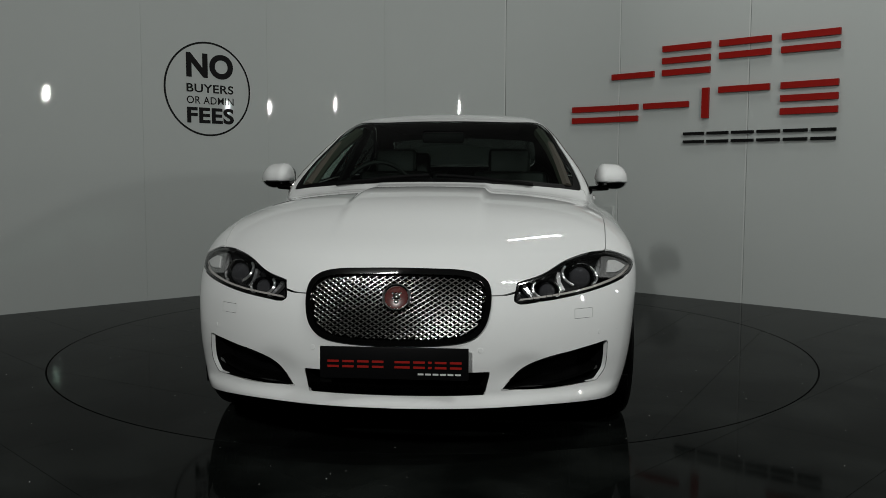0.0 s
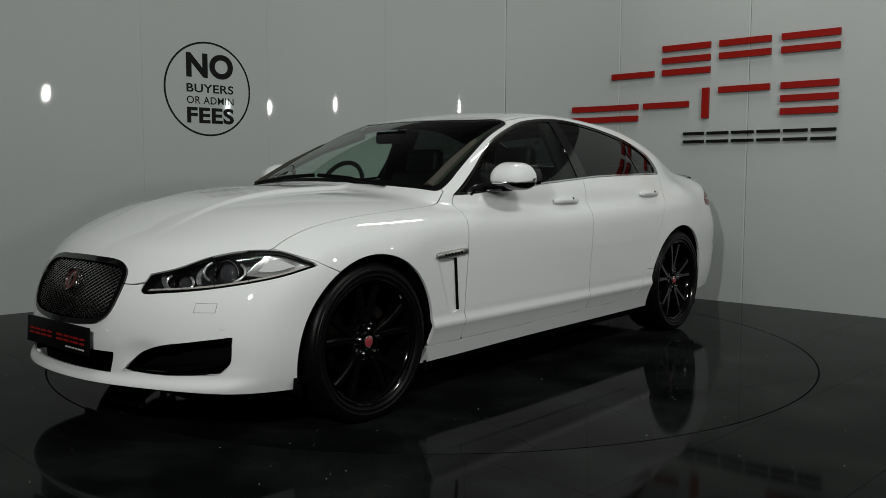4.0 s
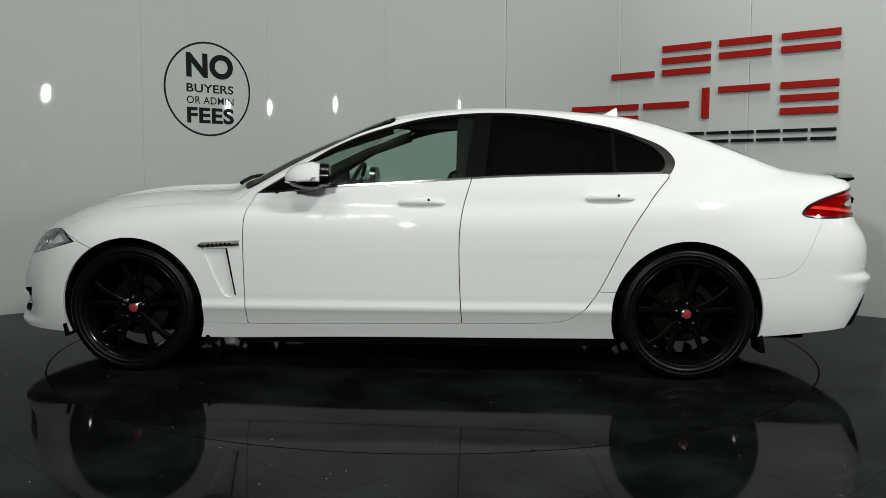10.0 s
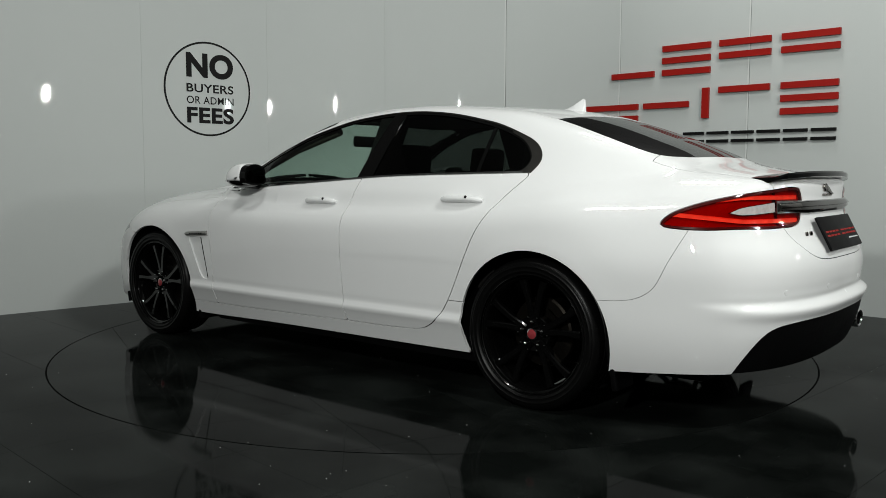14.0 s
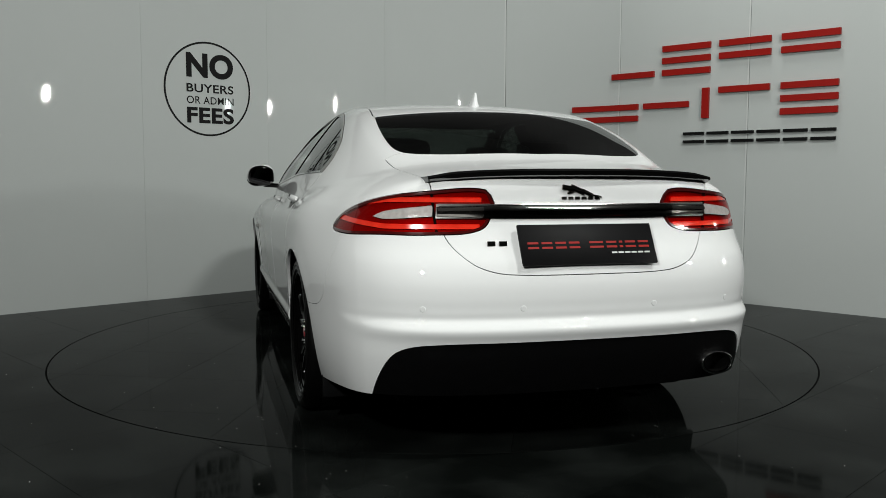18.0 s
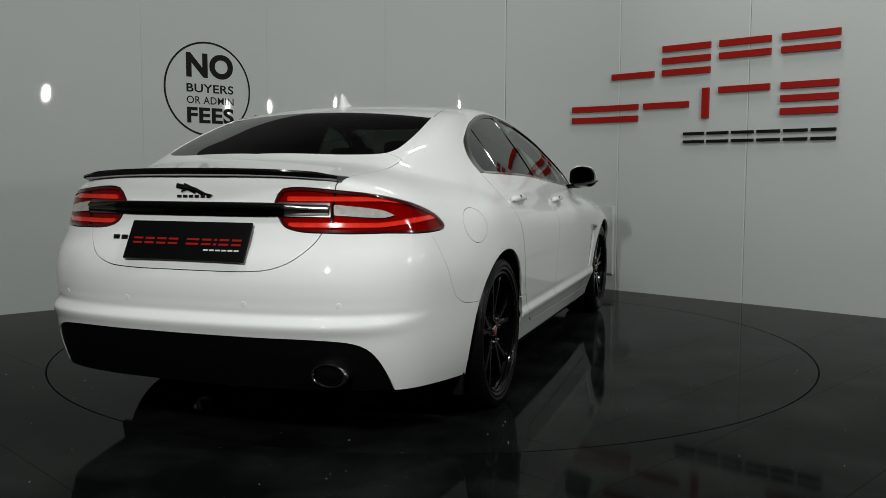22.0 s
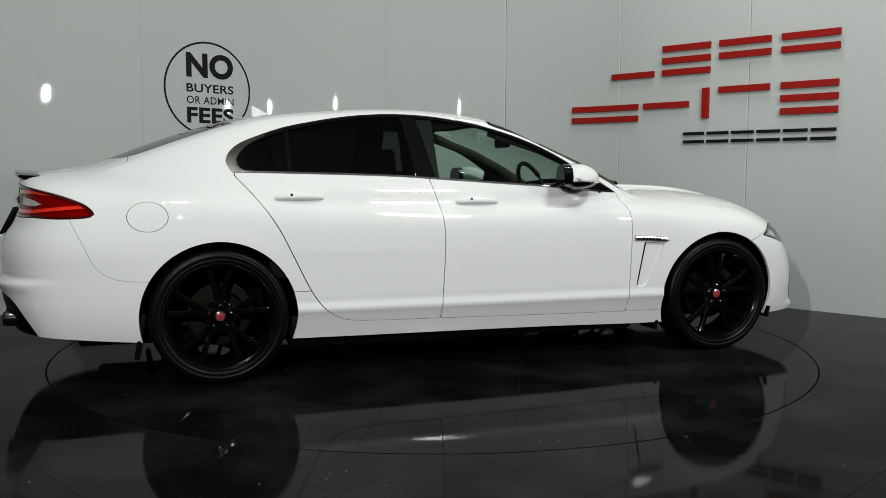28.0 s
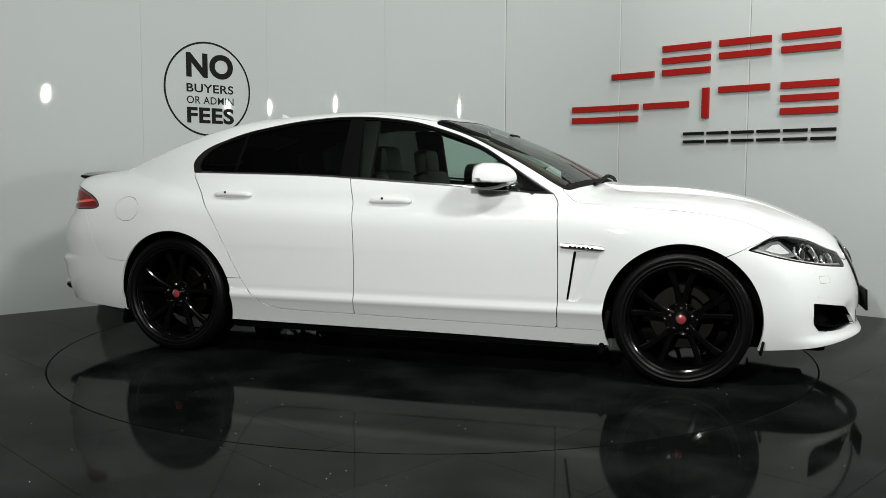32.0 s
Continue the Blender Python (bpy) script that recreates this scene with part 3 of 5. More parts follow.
def panel(name, mesh, material, parent, label="", depth=0.014, shift=0.0, inward=False):
    """A skin panel: its outer face, with the normals of the whole skin, and its edges turned inwards."""
    v, f = mesh
    nrm = normals(v)
    v = v + nrm * shift
    faces = [[int(i) for i in r if i >= 0] for r in f]
    edge = {}
    for r in faces:
        for a, b in zip(r, r[1:] + r[:1]):
            edge[(a, b)] = 1
    rim = [(a, b) for a, b in edge if (b, a) not in edge and not (abs(v[a, 1]) < 1e-5 and abs(v[b, 1]) < 1e-5)]
    verts, cust = [v], [nrm]
    if depth and rim:
        ids = sorted({i for e in rim for i in e})
        at = {i: k for k, i in enumerate(ids)}
        n0, m = len(v), len(ids)
        verts += [v[ids], v[ids] - nrm[ids] * depth]
        cust += [np.zeros((2 * m, 3))]
        faces += [[n0 + at[b], n0 + at[a], n0 + m + at[a], n0 + m + at[b]] for a, b in rim]
    v, cust = np.concatenate(verts), np.concatenate(cust)
    me = to_mesh(name, v, faces, material)
    if not inward:
        me.normals_split_custom_set_from_vertices([tuple(c) for c in cust])
    return piece(name, me, parent, label)


def pair(name, mesh, material, parent, label="", **kw):
    """The same panel on the car's left and right. Returns the two."""
    return panel(name, mesh, material, parent, label, **kw), panel(name, flip(mesh), material, parent, label, **kw)


# outlines, in the planes in which they are drawn
DLO = rounded([(0.80, 0.952), (0.695, 1.013), (0.553, 1.106), (0.409, 1.194), (0.26, 1.262), (0.11, 1.312), (-0.043, 1.353), (-0.196, 1.375), (-0.351, 1.388), (-0.505, 1.390), (-0.658, 1.380),
               (-0.809, 1.361), (-0.959, 1.333), (-1.107, 1.299), (-1.254, 1.247), (-1.341, 1.207), (-1.392, 1.159), (-1.405, 1.114), (-1.377, 1.061), (-1.081, 1.055), (-0.785, 1.049),
               (-0.491, 1.039), (-0.196, 1.020), (0.098, 1.001), (0.393, 0.982), (0.689, 0.957)], 6, (0, 18))
PANES = rounded([(0.73, 0.966), (0.685, 1.000), (0.545, 1.092), (0.40, 1.178), (0.252, 1.246), (0.105, 1.296), (-0.045, 1.336), (-0.196, 1.358), (-0.351, 1.371), (-0.505, 1.373), (-0.656, 1.363),
                 (-0.803, 1.344), (-0.952, 1.315), (-1.10, 1.279), (-1.24, 1.226), (-1.305, 1.185), (-1.346, 1.13), (-1.336, 1.09), (-1.292, 1.069), (-1.081, 1.066), (-0.785, 1.060),
                 (-0.491, 1.050), (-0.196, 1.031), (0.098, 1.012), (0.393, 0.993), (0.64, 0.971)], 6, (0,))
FDOOR = rounded([(0.795, 0.955), (0.820, 0.91), (0.836, 0.831), (0.842, 0.70), (0.843, 0.45), (0.836, 0.262), (0.4, 0.267), (-0.299, 0.278),
                 (-0.291, 0.42), (-0.285, 0.60), (-0.287, 0.75), (-0.303, 0.88), (-0.344, 1.026), (-0.36, 1.2), (0.4, 1.2)], 6, (0, 5, 7, 12, 13, 14))
RDOOR = rounded([(-0.299, 0.278), (-0.670, 0.283), (-0.817, 0.296), (-0.902, 0.337), (-0.96, 0.396), (-1.016, 0.486), (-1.096, 0.649), (-1.172, 0.796), (-1.274, 0.938), (-1.370, 1.046),
                 (-1.30, 1.2), (-0.36, 1.2), (-0.344, 1.026), (-0.303, 0.88), (-0.287, 0.75), (-0.285, 0.60), (-0.291, 0.42)], 6, (0, 9, 10, 11, 12))
HEADLAMP = rounded([(-1.288, 0.594), (-1.255, 0.660), (-1.15, 0.684), (-1.02, 0.728), (-0.88, 0.752), (-0.765, 0.751), (-0.68, 0.727), (-0.600, 0.695), (-0.763, 0.652), (-1.0, 0.614), (-1.2, 0.594)], 6, (1, 7))
TAILLAMP = rounded([(-0.838, 0.85), (-0.897, 0.906), (-1.074, 0.962), (-1.308, 0.994), (-1.46, 0.998), (-1.490, 0.945), (-1.456, 0.856), (-1.307, 0.838), (-1.128, 0.838), (-0.94, 0.834)], 6, (5,))
REVERSE = rounded([(-1.085, 0.901), (-1.14, 0.922), (-1.305, 0.943), (-1.305, 0.902), (-1.14, 0.892)], 5, (0, 2, 3))
GRILLE = rounded([(0.0, 0.709), (0.127, 0.707), (0.22, 0.703), (0.285, 0.689), (0.322, 0.660), (0.333, 0.605), (0.315, 0.52), (0.268, 0.474), (0.17, 0.456), (0.0, 0.451), (-0.17, 0.456), (-0.268, 0.474),
                  (-0.315, 0.52), (-0.333, 0.605), (-0.322, 0.660), (-0.285, 0.689), (-0.22, 0.703), (-0.127, 0.707)], 5)
INTAKE = rounded([(-0.31, 0.275), (0.315, 0.275), (0.335, 0.357), (-0.335, 0.357)], 5, (0, 1, 2, 3))
DUCT = rounded([(0.374, 0.290), (0.443, 0.360), (0.533, 0.396), (0.637, 0.413), (0.765, 0.434), (0.757, 0.335), (0.725, 0.290), (0.56, 0.280)], 6, (0, 4, 6))
HOODLINE = rounded([(2.30, -0.1), (2.285, 0.30), (2.25, 0.37), (2.214, 0.437), (2.155, 0.53), (2.06, 0.622), (1.955, 0.712), (1.885, 0.772), (1.6, 0.792), (1.2, 0.80), (0.95, 0.79), (0.838, 0.765), (0.835, 0.69), (0.92, 0.5), (0.98, 0.2), (0.99, -0.1)], 6, (0, 7, 11, 15))
SCREEN = rounded([(0.19, -0.1), (0.19, 0.03), (0.157, 0.361), (0.080, 0.575), (0.13, 0.600), (0.366, 0.647), (0.511, 0.684), (0.70, 0.730), (0.80, 0.748), (0.862, 0.738), (0.90, 0.64), (0.945, 0.48), (1.0, 0.2), (1.015, -0.1)], 6, (0, 13))
REARGLASS = rounded([(-1.42, -0.1), (-1.40, 0.25), (-1.365, 0.545), (-1.60, 0.566), (-1.80, 0.563), (-1.88, 0.535), (-1.93, 0.47), (-1.985, 0.32), (-2.025, 0.0), (-2.02, -0.1)], 6, (0, 2, 9))
ROOFLINE = rounded([(0.185, -0.1), (0.175, 0.3), (0.075, 0.570), (-0.5, 0.52), (-1.09, 0.525), (-1.36, 0.55), (-1.41, 0.2), (-1.42, -0.1)], 6, (0, 2, 5, 7))
BOOT = rounded([(0.0, 0.699), (0.307, 0.704), (0.405, 0.728), (0.466, 0.772), (0.500, 0.82), (0.524, 0.90), (0.542, 1.005), (0.545, 1.3), (0.0, 1.3), (-0.2, 1.0)], 6, (0, 7, 8, 9))
REARBUMPER = rounded([(-1.70, 0.526), (-1.925, 0.539), (-2.019, 0.588), (-2.081, 0.704), (-2.15, 0.842), (-2.3, 0.85), (-3.0, 0.85), (-3.0, 0.0), (-1.70, 0.0)], 6, (0, 4, 5, 6, 7, 8))
DIFFUSER = rounded([(-0.2, 0.466), (0.306, 0.466), (0.60, 0.457), (0.69, 0.425), (0.735, 0.33), (0.75, 0.2), (0.75, 0.0), (-0.2, 0.0)], 6, (0, 6, 7))
VENT = rounded([(1.062, 0.668), (0.925, 0.668), (0.888, 0.42), (0.91, 0.406), (0.95, 0.415), (0.985, 0.475)], 6, (0, 1, 2))

ahead, behind = (lambda p: 1.7 - p[:, 0]), (lambda p: p[:, 0] + 1.7)
skin = grid_mesh(skin_grid())
low_nose, skin = take(skin, lambda p: np.maximum(1.80 - p[:, 0], p[:, 2] - 0.47))
skin = joined(skin, refine(low_nose))
skin = cut(skin, skin[0][:, 2] - SILL(skin[0][:, 0]), 1)
for ax in (1.4545, -1.4545):
    arch = lambda p: np.maximum(np.hypot(p[:, 0] - ax, (p[:, 2] - 0.333) * 1.0) - 0.386, 0.35 - p[:, 1])
    skin = take(skin, arch)[1]

on_dlo = ring_field(DLO, (U, W), lambda p: 0.3 - p[:, 1])
on_screen = ring_field(SCREEN, (U, V), lambda p: 0.9 - p[:, 2])
on_rear = ring_field(REARGLASS, (U, V), lambda p: 1.0 - p[:, 2])
on_grille = ring_field(GRILLE, (V, W), lambda p: 1.9 - p[:, 0])
on_lamp = ring_field(HEADLAMP, (NOSEWISE, W), lambda p: 1.4 - p[:, 0])
on_duct = ring_field(DUCT, (V, W), lambda p: 1.8 - p[:, 0])
on_intake = ring_field(INTAKE, (V, W), lambda p: 1.9 - p[:, 0])

# a black inner skin is added: it paints the gaps' shade and stops light
under = skin
for f in (on_dlo, on_screen, on_rear, on_grille, on_lamp, on_duct, on_intake):
    under = take(under, f)[1]
panel("gap_shade_shell", both(under), DARK, car, "black inner shell added to shade the gaps between panels", depth=0, shift=-0.016)

rest = skin
gr, rest = take(rest, on_grille)
lamp_piece, rest = take(rest, on_lamp, 0.004)
duct_piece, rest = take(rest, on_duct)
intake_piece, rest = take(rest, on_intake)
screen_piece, rest = take(rest, on_screen, 0.003)
rear_piece, rest = take(rest, on_rear, 0.003)
dlo_piece, rest = take(rest, on_dlo, 0.002)
gr, lamp_piece, dlo_piece, screen_piece = refine(gr), refine(lamp_piece, 2), refine(dlo_piece), refine(screen_piece)
frit_piece, screen_piece = take(screen_piece, lambda p: -(on_screen(p) + 0.020 + 0.030 * np.clip((p[:, 0] - 0.70) / 0.2, 0, 1)))
hood_piece, rest = take(rest, ring_field(HOODLINE, (U, V), lambda p: 0.62 - p[:, 2]), 0.0038)
tail_piece, rest = take(rest, ring_field(TAILLAMP, (TAILWISE, W), lambda p: p[:, 0] + 1.6), 0.004)
tail_piece = refine(tail_piece, 2)
boot_piece, rest = take(rest, ring_field(BOOT, (lambda p: p[:, 1] - 0.11 * np.maximum(p[:, 0] + 2.46, 0), W), lambda p: p[:, 0] + 1.885), 0.0034)
fdoor_piece, rest = take(rest, ring_field(FDOOR, (U, W), lambda p: 0.4 - p[:, 1]), 0.0048)
rdoor_piece, rest = take(rest, ring_field(RDOOR, (U, W), lambda p: 0.4 - p[:, 1]), 0.0048)
sill_piece, rest = take(rest, lambda p: np.maximum(p[:, 2] - 0.262 - 0.193 * np.clip((0.834 - p[:, 0]) / 0.03, 0, 1), np.abs(p[:, 0]) - 1.2), 0.0036)
roof_piece, rest = take(rest, ring_field(ROOFLINE, (U, V), lambda p: 1.2 - p[:, 2]), 0.006)
diff_piece, rest = take(rest, ring_field(DIFFUSER, (V, W), lambda p: p[:, 0] + 2.1), 0.003)
rbump_piece, rest = take(rest, ring_field(REARBUMPER, (U, W)), 0.002)
fbump_piece, rest = take(rest, lambda p: np.minimum(1.735 + 3.0 * np.maximum(p[:, 2] - 0.70, 0) - p[:, 0], np.maximum(p[:, 2] - 0.695 - 0.45 * (p[:, 0] - 1.735), 1.5 - p[:, 0])), 0.004)
fender_piece, rest = take(rest, lambda p: np.maximum(np.maximum(0.84 - p[:, 0], p[:, 2] - 0.94), 0.2 - p[:, 2]), 0.0)
vent_piece, fender_piece = take(fender_piece, ring_field(VENT, (U, W)))

near_washer, fbump_piece = take(fbump_piece, lambda p: np.maximum(np.maximum(np.abs(p[:, 1] - 0.672) - 0.05, np.abs(p[:, 2] - 0.542) - 0.04), 1.8 - p[:, 0]))
washer_piece, near_washer = take(refine(near_washer, 3), lambda p: np.maximum(np.maximum(np.abs(p[:, 1] - 0.672) - 0.034, np.abs(p[:, 2] - 0.542) - 0.017), 1.8 - p[:, 0]), 0.0012)
fbump_piece = joined(fbump_piece, near_washer)
panel("bonnet", both(hood_piece), PAINT, car, "white bonnet with a raised middle")
panel("roof_panel", both(roof_piece), PAINT, car)
front_bumper = panel("front_bumper", both(fbump_piece), PAINT, car, "white front bumper with wide intakes", depth=0.016)
pair("washer_cover", washer_piece, PAINT, front_bumper)
rear_bumper = panel("rear_bumper", both(refine(rbump_piece)), PAINT, car, "white rear bumper with a ledge", depth=0.016)
panel("diffuser", both(diff_piece), PLASTIC, rear_bumper, "matt black lower apron", shift=-0.004)
boot = panel("boot_lid", both(boot_piece), PAINT, car)
panel("windscreen", both(screen_piece), CLEAR, car, "clear windscreen", depth=0.004, shift=-0.003)
panel("screen_border", both(frit_piece), PLASTIC, car, "black border of the windscreen", depth=0.004, shift=-0.003)
panel("rear_window", both(rear_piece), TINT, car, "dark tinted rear window", depth=0.004, shift=-0.003)
fenders = pair("front_wing", fender_piece, PAINT, car)
front_doors = pair("front_door", fdoor_piece, PAINT, car)
rear_doors = pair("rear_door", rdoor_piece, PAINT, car)
shell_right = flip(rest)
pair("sill_cover", sill_piece, PAINT, car, "white sill between the wheels")
flap_field = lambda p: np.hypot((p[:, 0] + 1.787) / 0.096, (p[:, 2] - 0.843) / 0.072) * 0.08 - 0.08 + np.where(p[:, 1] > 0, 9, 0)
flap, shell_right = take(shell_right, flap_field, 0.0026)
panel("body_shell", rest, PAINT, car, "white body side with pillars and rear wing")
panel("body_shell", shell_right, PAINT, car, "white body side with a round fuel flap")
panel("fuel_flap", flap, PAINT, car)
for wing, side in zip(fenders, (1, -1)):
    vp = vent_piece if side > 0 else flip(vent_piece)
    panel("vent_panel", vp, PAINT, wing, shift=-0.011, depth=0.0)

# side windows: bright trim round panes, black pillars between
on_panes = ring_field(PANES, (U, W))
panes, trim = take(dlo_piece, on_panes)
WAIST = ([-1.38, -1.08, -0.785, -0.49, -0.196, 0.098, 0.393, 0.69], [1.061, 1.055, 1.049, 1.039, 1.020, 1.001, 0.982, 0.957])
waist, upper_trim = take(trim, lambda p: np.maximum(p[:, 2] - np.interp(p[:, 0], *WAIST) - 0.0085, -1.335 - p[:, 0]))
front_pane, more = take(panes, lambda p: -(p[:, 0] + 0.305 + 0.16 * (p[:, 2] - 1.03)), 0)
pillar, more = take(more, lambda p: -(p[:, 0] + 0.415 + 0.10 * (p[:, 2] - 1.05)), 0)
back_pane, more = take(more, lambda p: -(p[:, 0] + 1.078), 0)
divider, quarter = take(more, lambda p: -(p[:, 0] + 1.098), 0)
corner, front_pane = take(front_pane, lambda p: 0.555 + 0.02 * (p[:, 2] - 1.0) - p[:, 0], 0.003)
bright_trim, upper_trim = take(upper_trim, lambda p: np.minimum(-on_dlo(p) - 0.0075, np.maximum(p[:, 0] + 1.20, 0.007 - on_panes(p))))
for door, rdoor, fl in zip(front_doors, rear_doors, (lambda m: m, flip)):
    panel("window_trim", fl(bright_trim), BRUSHED, door, "satin metal window surround", depth=0.01, shift=0.002)
    panel("window_seal", fl(upper_trim), BLACK, door, "black seal inside the surround", depth=0.008, shift=-0.001)
    panel("waist_strip", fl(waist), CHROME, door, "bright chrome waist strip", depth=0.01, shift=0.003)
    panel("window", fl(front_pane), CLEAR, door, "clear front side window", depth=0.003, shift=-0.006)
    panel("mirror_corner", fl(corner), BLACK, door, depth=0.004, shift=-0.004)
    panel("pillar_cover", fl(pillar), BLACK, door, "gloss black door pillar", depth=0.005, shift=-0.002)
    panel("window", fl(back_pane), TINT, rdoor, "dark tinted rear side window", depth=0.003, shift=-0.006)
    panel("divider", fl(divider), BLACK, rdoor, depth=0.004, shift=-0.003)
    panel("window", fl(quarter), TINT, rdoor, "small dark tinted quarter window", depth=0.003, shift=-0.006)

def surface(field_axis, a, b, start):
    """The point of the skin met from outside along one axis: 'u+' from ahead, 'u-' from behind, 'v' from its left, 'w' from above."""
    o = {"u+": (start, a, b), "u-": (start, a, b), "v": (a, start, b), "w": (a, b, start)}[field_axis]
    d = {"u+": (-1, 0, 0), "u-": (1, 0, 0), "v": (0, -1, 0), "w": (0, 0, -1)}[field_axis]
    s = np.linspace(0, 1.6, 1601)
    p = np.array(o, float) + np.array(d, float) * s[:, None]
    k = max(1, int(np.argmax(solid(p) < 0)))
    a_, b_ = p[k - 1], p[k]
    for _ in range(10):
        c_ = (a_ + b_) / 2
        a_, b_ = (c_, b_) if solid(c_[None])[0] > 0 else (a_, c_)
    return Vector(b_)


# ---- wheels ----


def wheel(x, side, front):
    """A black ten-spoke wheel with tyre, disc and red cap; side 1 left, -1 right."""
    w = piece("wheel", None, car, "black multi-spoke alloy wheel with a low tyre")
    w.matrix_local = Matrix.Translation((x, side * (0.778 if front else 0.793), 0.340)) @ (Matrix.Identity(4) if side > 0 else pose(0, 0, 0, 0, 0, 180))
    tyre = [(0.262, 0.112), (0.270, 0.119), (0.276, 0.119), (0.278, 0.122), (0.284, 0.1245), (0.286, 0.1265), (0.289, 0.1265), (0.291, 0.1258), (0.303, 0.1275), (0.305, 0.1290), (0.308, 0.1290), (0.310, 0.1272), (0.318, 0.1262), (0.320, 0.1235), (0.326, 0.122), (0.337, 0.110), (0.3415, 0.095), (0.342, 0.075), (0.3418, 0.058), (0.336, 0.055), (0.336, 0.049), (0.342, 0.046),
            (0.342, 0.006), (0.336, 0.004), (0.336, -0.004), (0.342, -0.006), (0.342, -0.046), (0.336, -0.049), (0.336, -0.055), (0.3418, -0.058), (0.340, -0.1), (0.328, -0.12), (0.3, -0.126), (0.262, -0.11)]
    part("tyre", turned(tyre, 72), RUBBER, w, "low-profile black tyre")
    barrel = [(0.263, 0.116), (0.270, 0.112), (0.266, 0.104), (0.255, 0.100), (0.248, 0.090), (0.240, 0.05), (0.235, -0.1), (0.262, -0.112)]
    part("rim", turned(barrel, 72), RIMBLACK, w, "gloss black rim")
    for k in range(10):
        a = 2 * math.pi * (k // 2) / 5 + (0.235 if k % 2 else -0.235) + math.pi / 2
        bm = bmesh.new()
        rings = []
        for r, wd, y, th in ((0.045, 0.020, 0.090, 0.030), (0.085, 0.017, 0.088, 0.032), (0.14, 0.014, 0.093, 0.030), (0.20, 0.015, 0.098, 0.026), (0.247, 0.019, 0.100, 0.022)):
            lean_ = (a + (0.16 if k % 2 else -0.16) * (1 - r / 0.25) * -1.0)
            c, s = math.cos(lean_), math.sin(lean_)
            rings.append([bm.verts.new((r * c - q * s, yy, r * s + q * c)) for q, yy in ((-wd, y - th), (-wd, y - 0.006), (-wd * 0.6, y), (wd * 0.6, y), (wd, y - 0.006), (wd, y - th))])
        for p, q in zip(rings, rings[1:]):
            for i in range(6):
                bm.faces.new((p[i], p[(i + 1) % 6], q[(i + 1) % 6], q[i]))
        part("spoke", bm, RIMBLACK, w)
    part("hub", turned([(0.0, 0.070), (0.05, 0.072), (0.078, 0.080), (0.083, 0.074), (0.083, 0.03), (0.0, 0.03)], 40), RIMBLACK, w)
    for k in range(5):
        a = 2 * math.pi * k / 5 + math.pi / 2
        nut = turned([(0.0, 0.1045), (0.004, 0.1038), (0.007, 0.1015), (0.0088, 0.097), (0.0088, 0.07)], 12)
        nut.transform(Matrix.Translation((0.056 * math.cos(a), 0, 0.056 * math.sin(a))))
        part("wheel_nut", nut, CHROME, w)
    # the lip ring is a brighter metal, painting the thin highlight there
    part("rim_lip", turned([(0.2635, 0.1165), (0.2665, 0.1195), (0.2700, 0.1180), (0.2705, 0.1150), (0.2650, 0.1140)], 72, close=True), LIPGLINT, w, "rim lip ring, brighter for its highlight")
    # ten small chrome dots are added for the ring of glints outside the nuts
    for k in range(10):
        a = 2 * math.pi * (k + 0.5) / 10 + math.pi / 2
        glint_dot = turned([(0.0, 0.0935), (0.0035, 0.0925), (0.0045, 0.086)], 8)
        glint_dot.transform(Matrix.Translation((0.077 * math.cos(a), 0, 0.077 * math.sin(a))))
        part("glint_dot", glint_dot, CHROME, w)
    cap = part("cap", turned([(0.0, 0.100), (0.018, 0.099), (0.027, 0.095), (0.029, 0.088), (0.029, 0.07)], 32), CHROME, w, "chrome-edged centre cap")
    part("cap_badge", turned([(0.0, 0.1025), (0.014, 0.1015), (0.022, 0.0985), (0.023, 0.095)], 32), REDBADGE, w, "round red badge")
    part("brake_disc", turned([(0.07, 0.0), (0.158, 0.0), (0.161, -0.008), (0.158, -0.02), (0.07, -0.02)], 48, close=True), STEEL, w, "grey steel brake disc")
    bm = bmesh.new()
    cols_ = []
    for k in range(9):
        a = math.radians((80 if front else 115) + 8 * k)
        cols_.append([bm.verts.new((r * math.cos(a), y, r * math.sin(a))) for r, y in ((0.118, -0.03), (0.118, 0.040), (0.128, 0.048), (0.166, 0.048), (0.176, 0.040), (0.178, -0.03))])
    for p, q in zip(cols_, cols_[1:]):
        for i in range(6):
            bm.faces.new((p[i], p[(i + 1) % 6], q[(i + 1) % 6], q[i]))
    bm.faces.new(cols_[0])
    bm.faces.new(cols_[-1][::-1])
    part("caliper", bm, STEEL, w, "grey brake caliper")
    return w


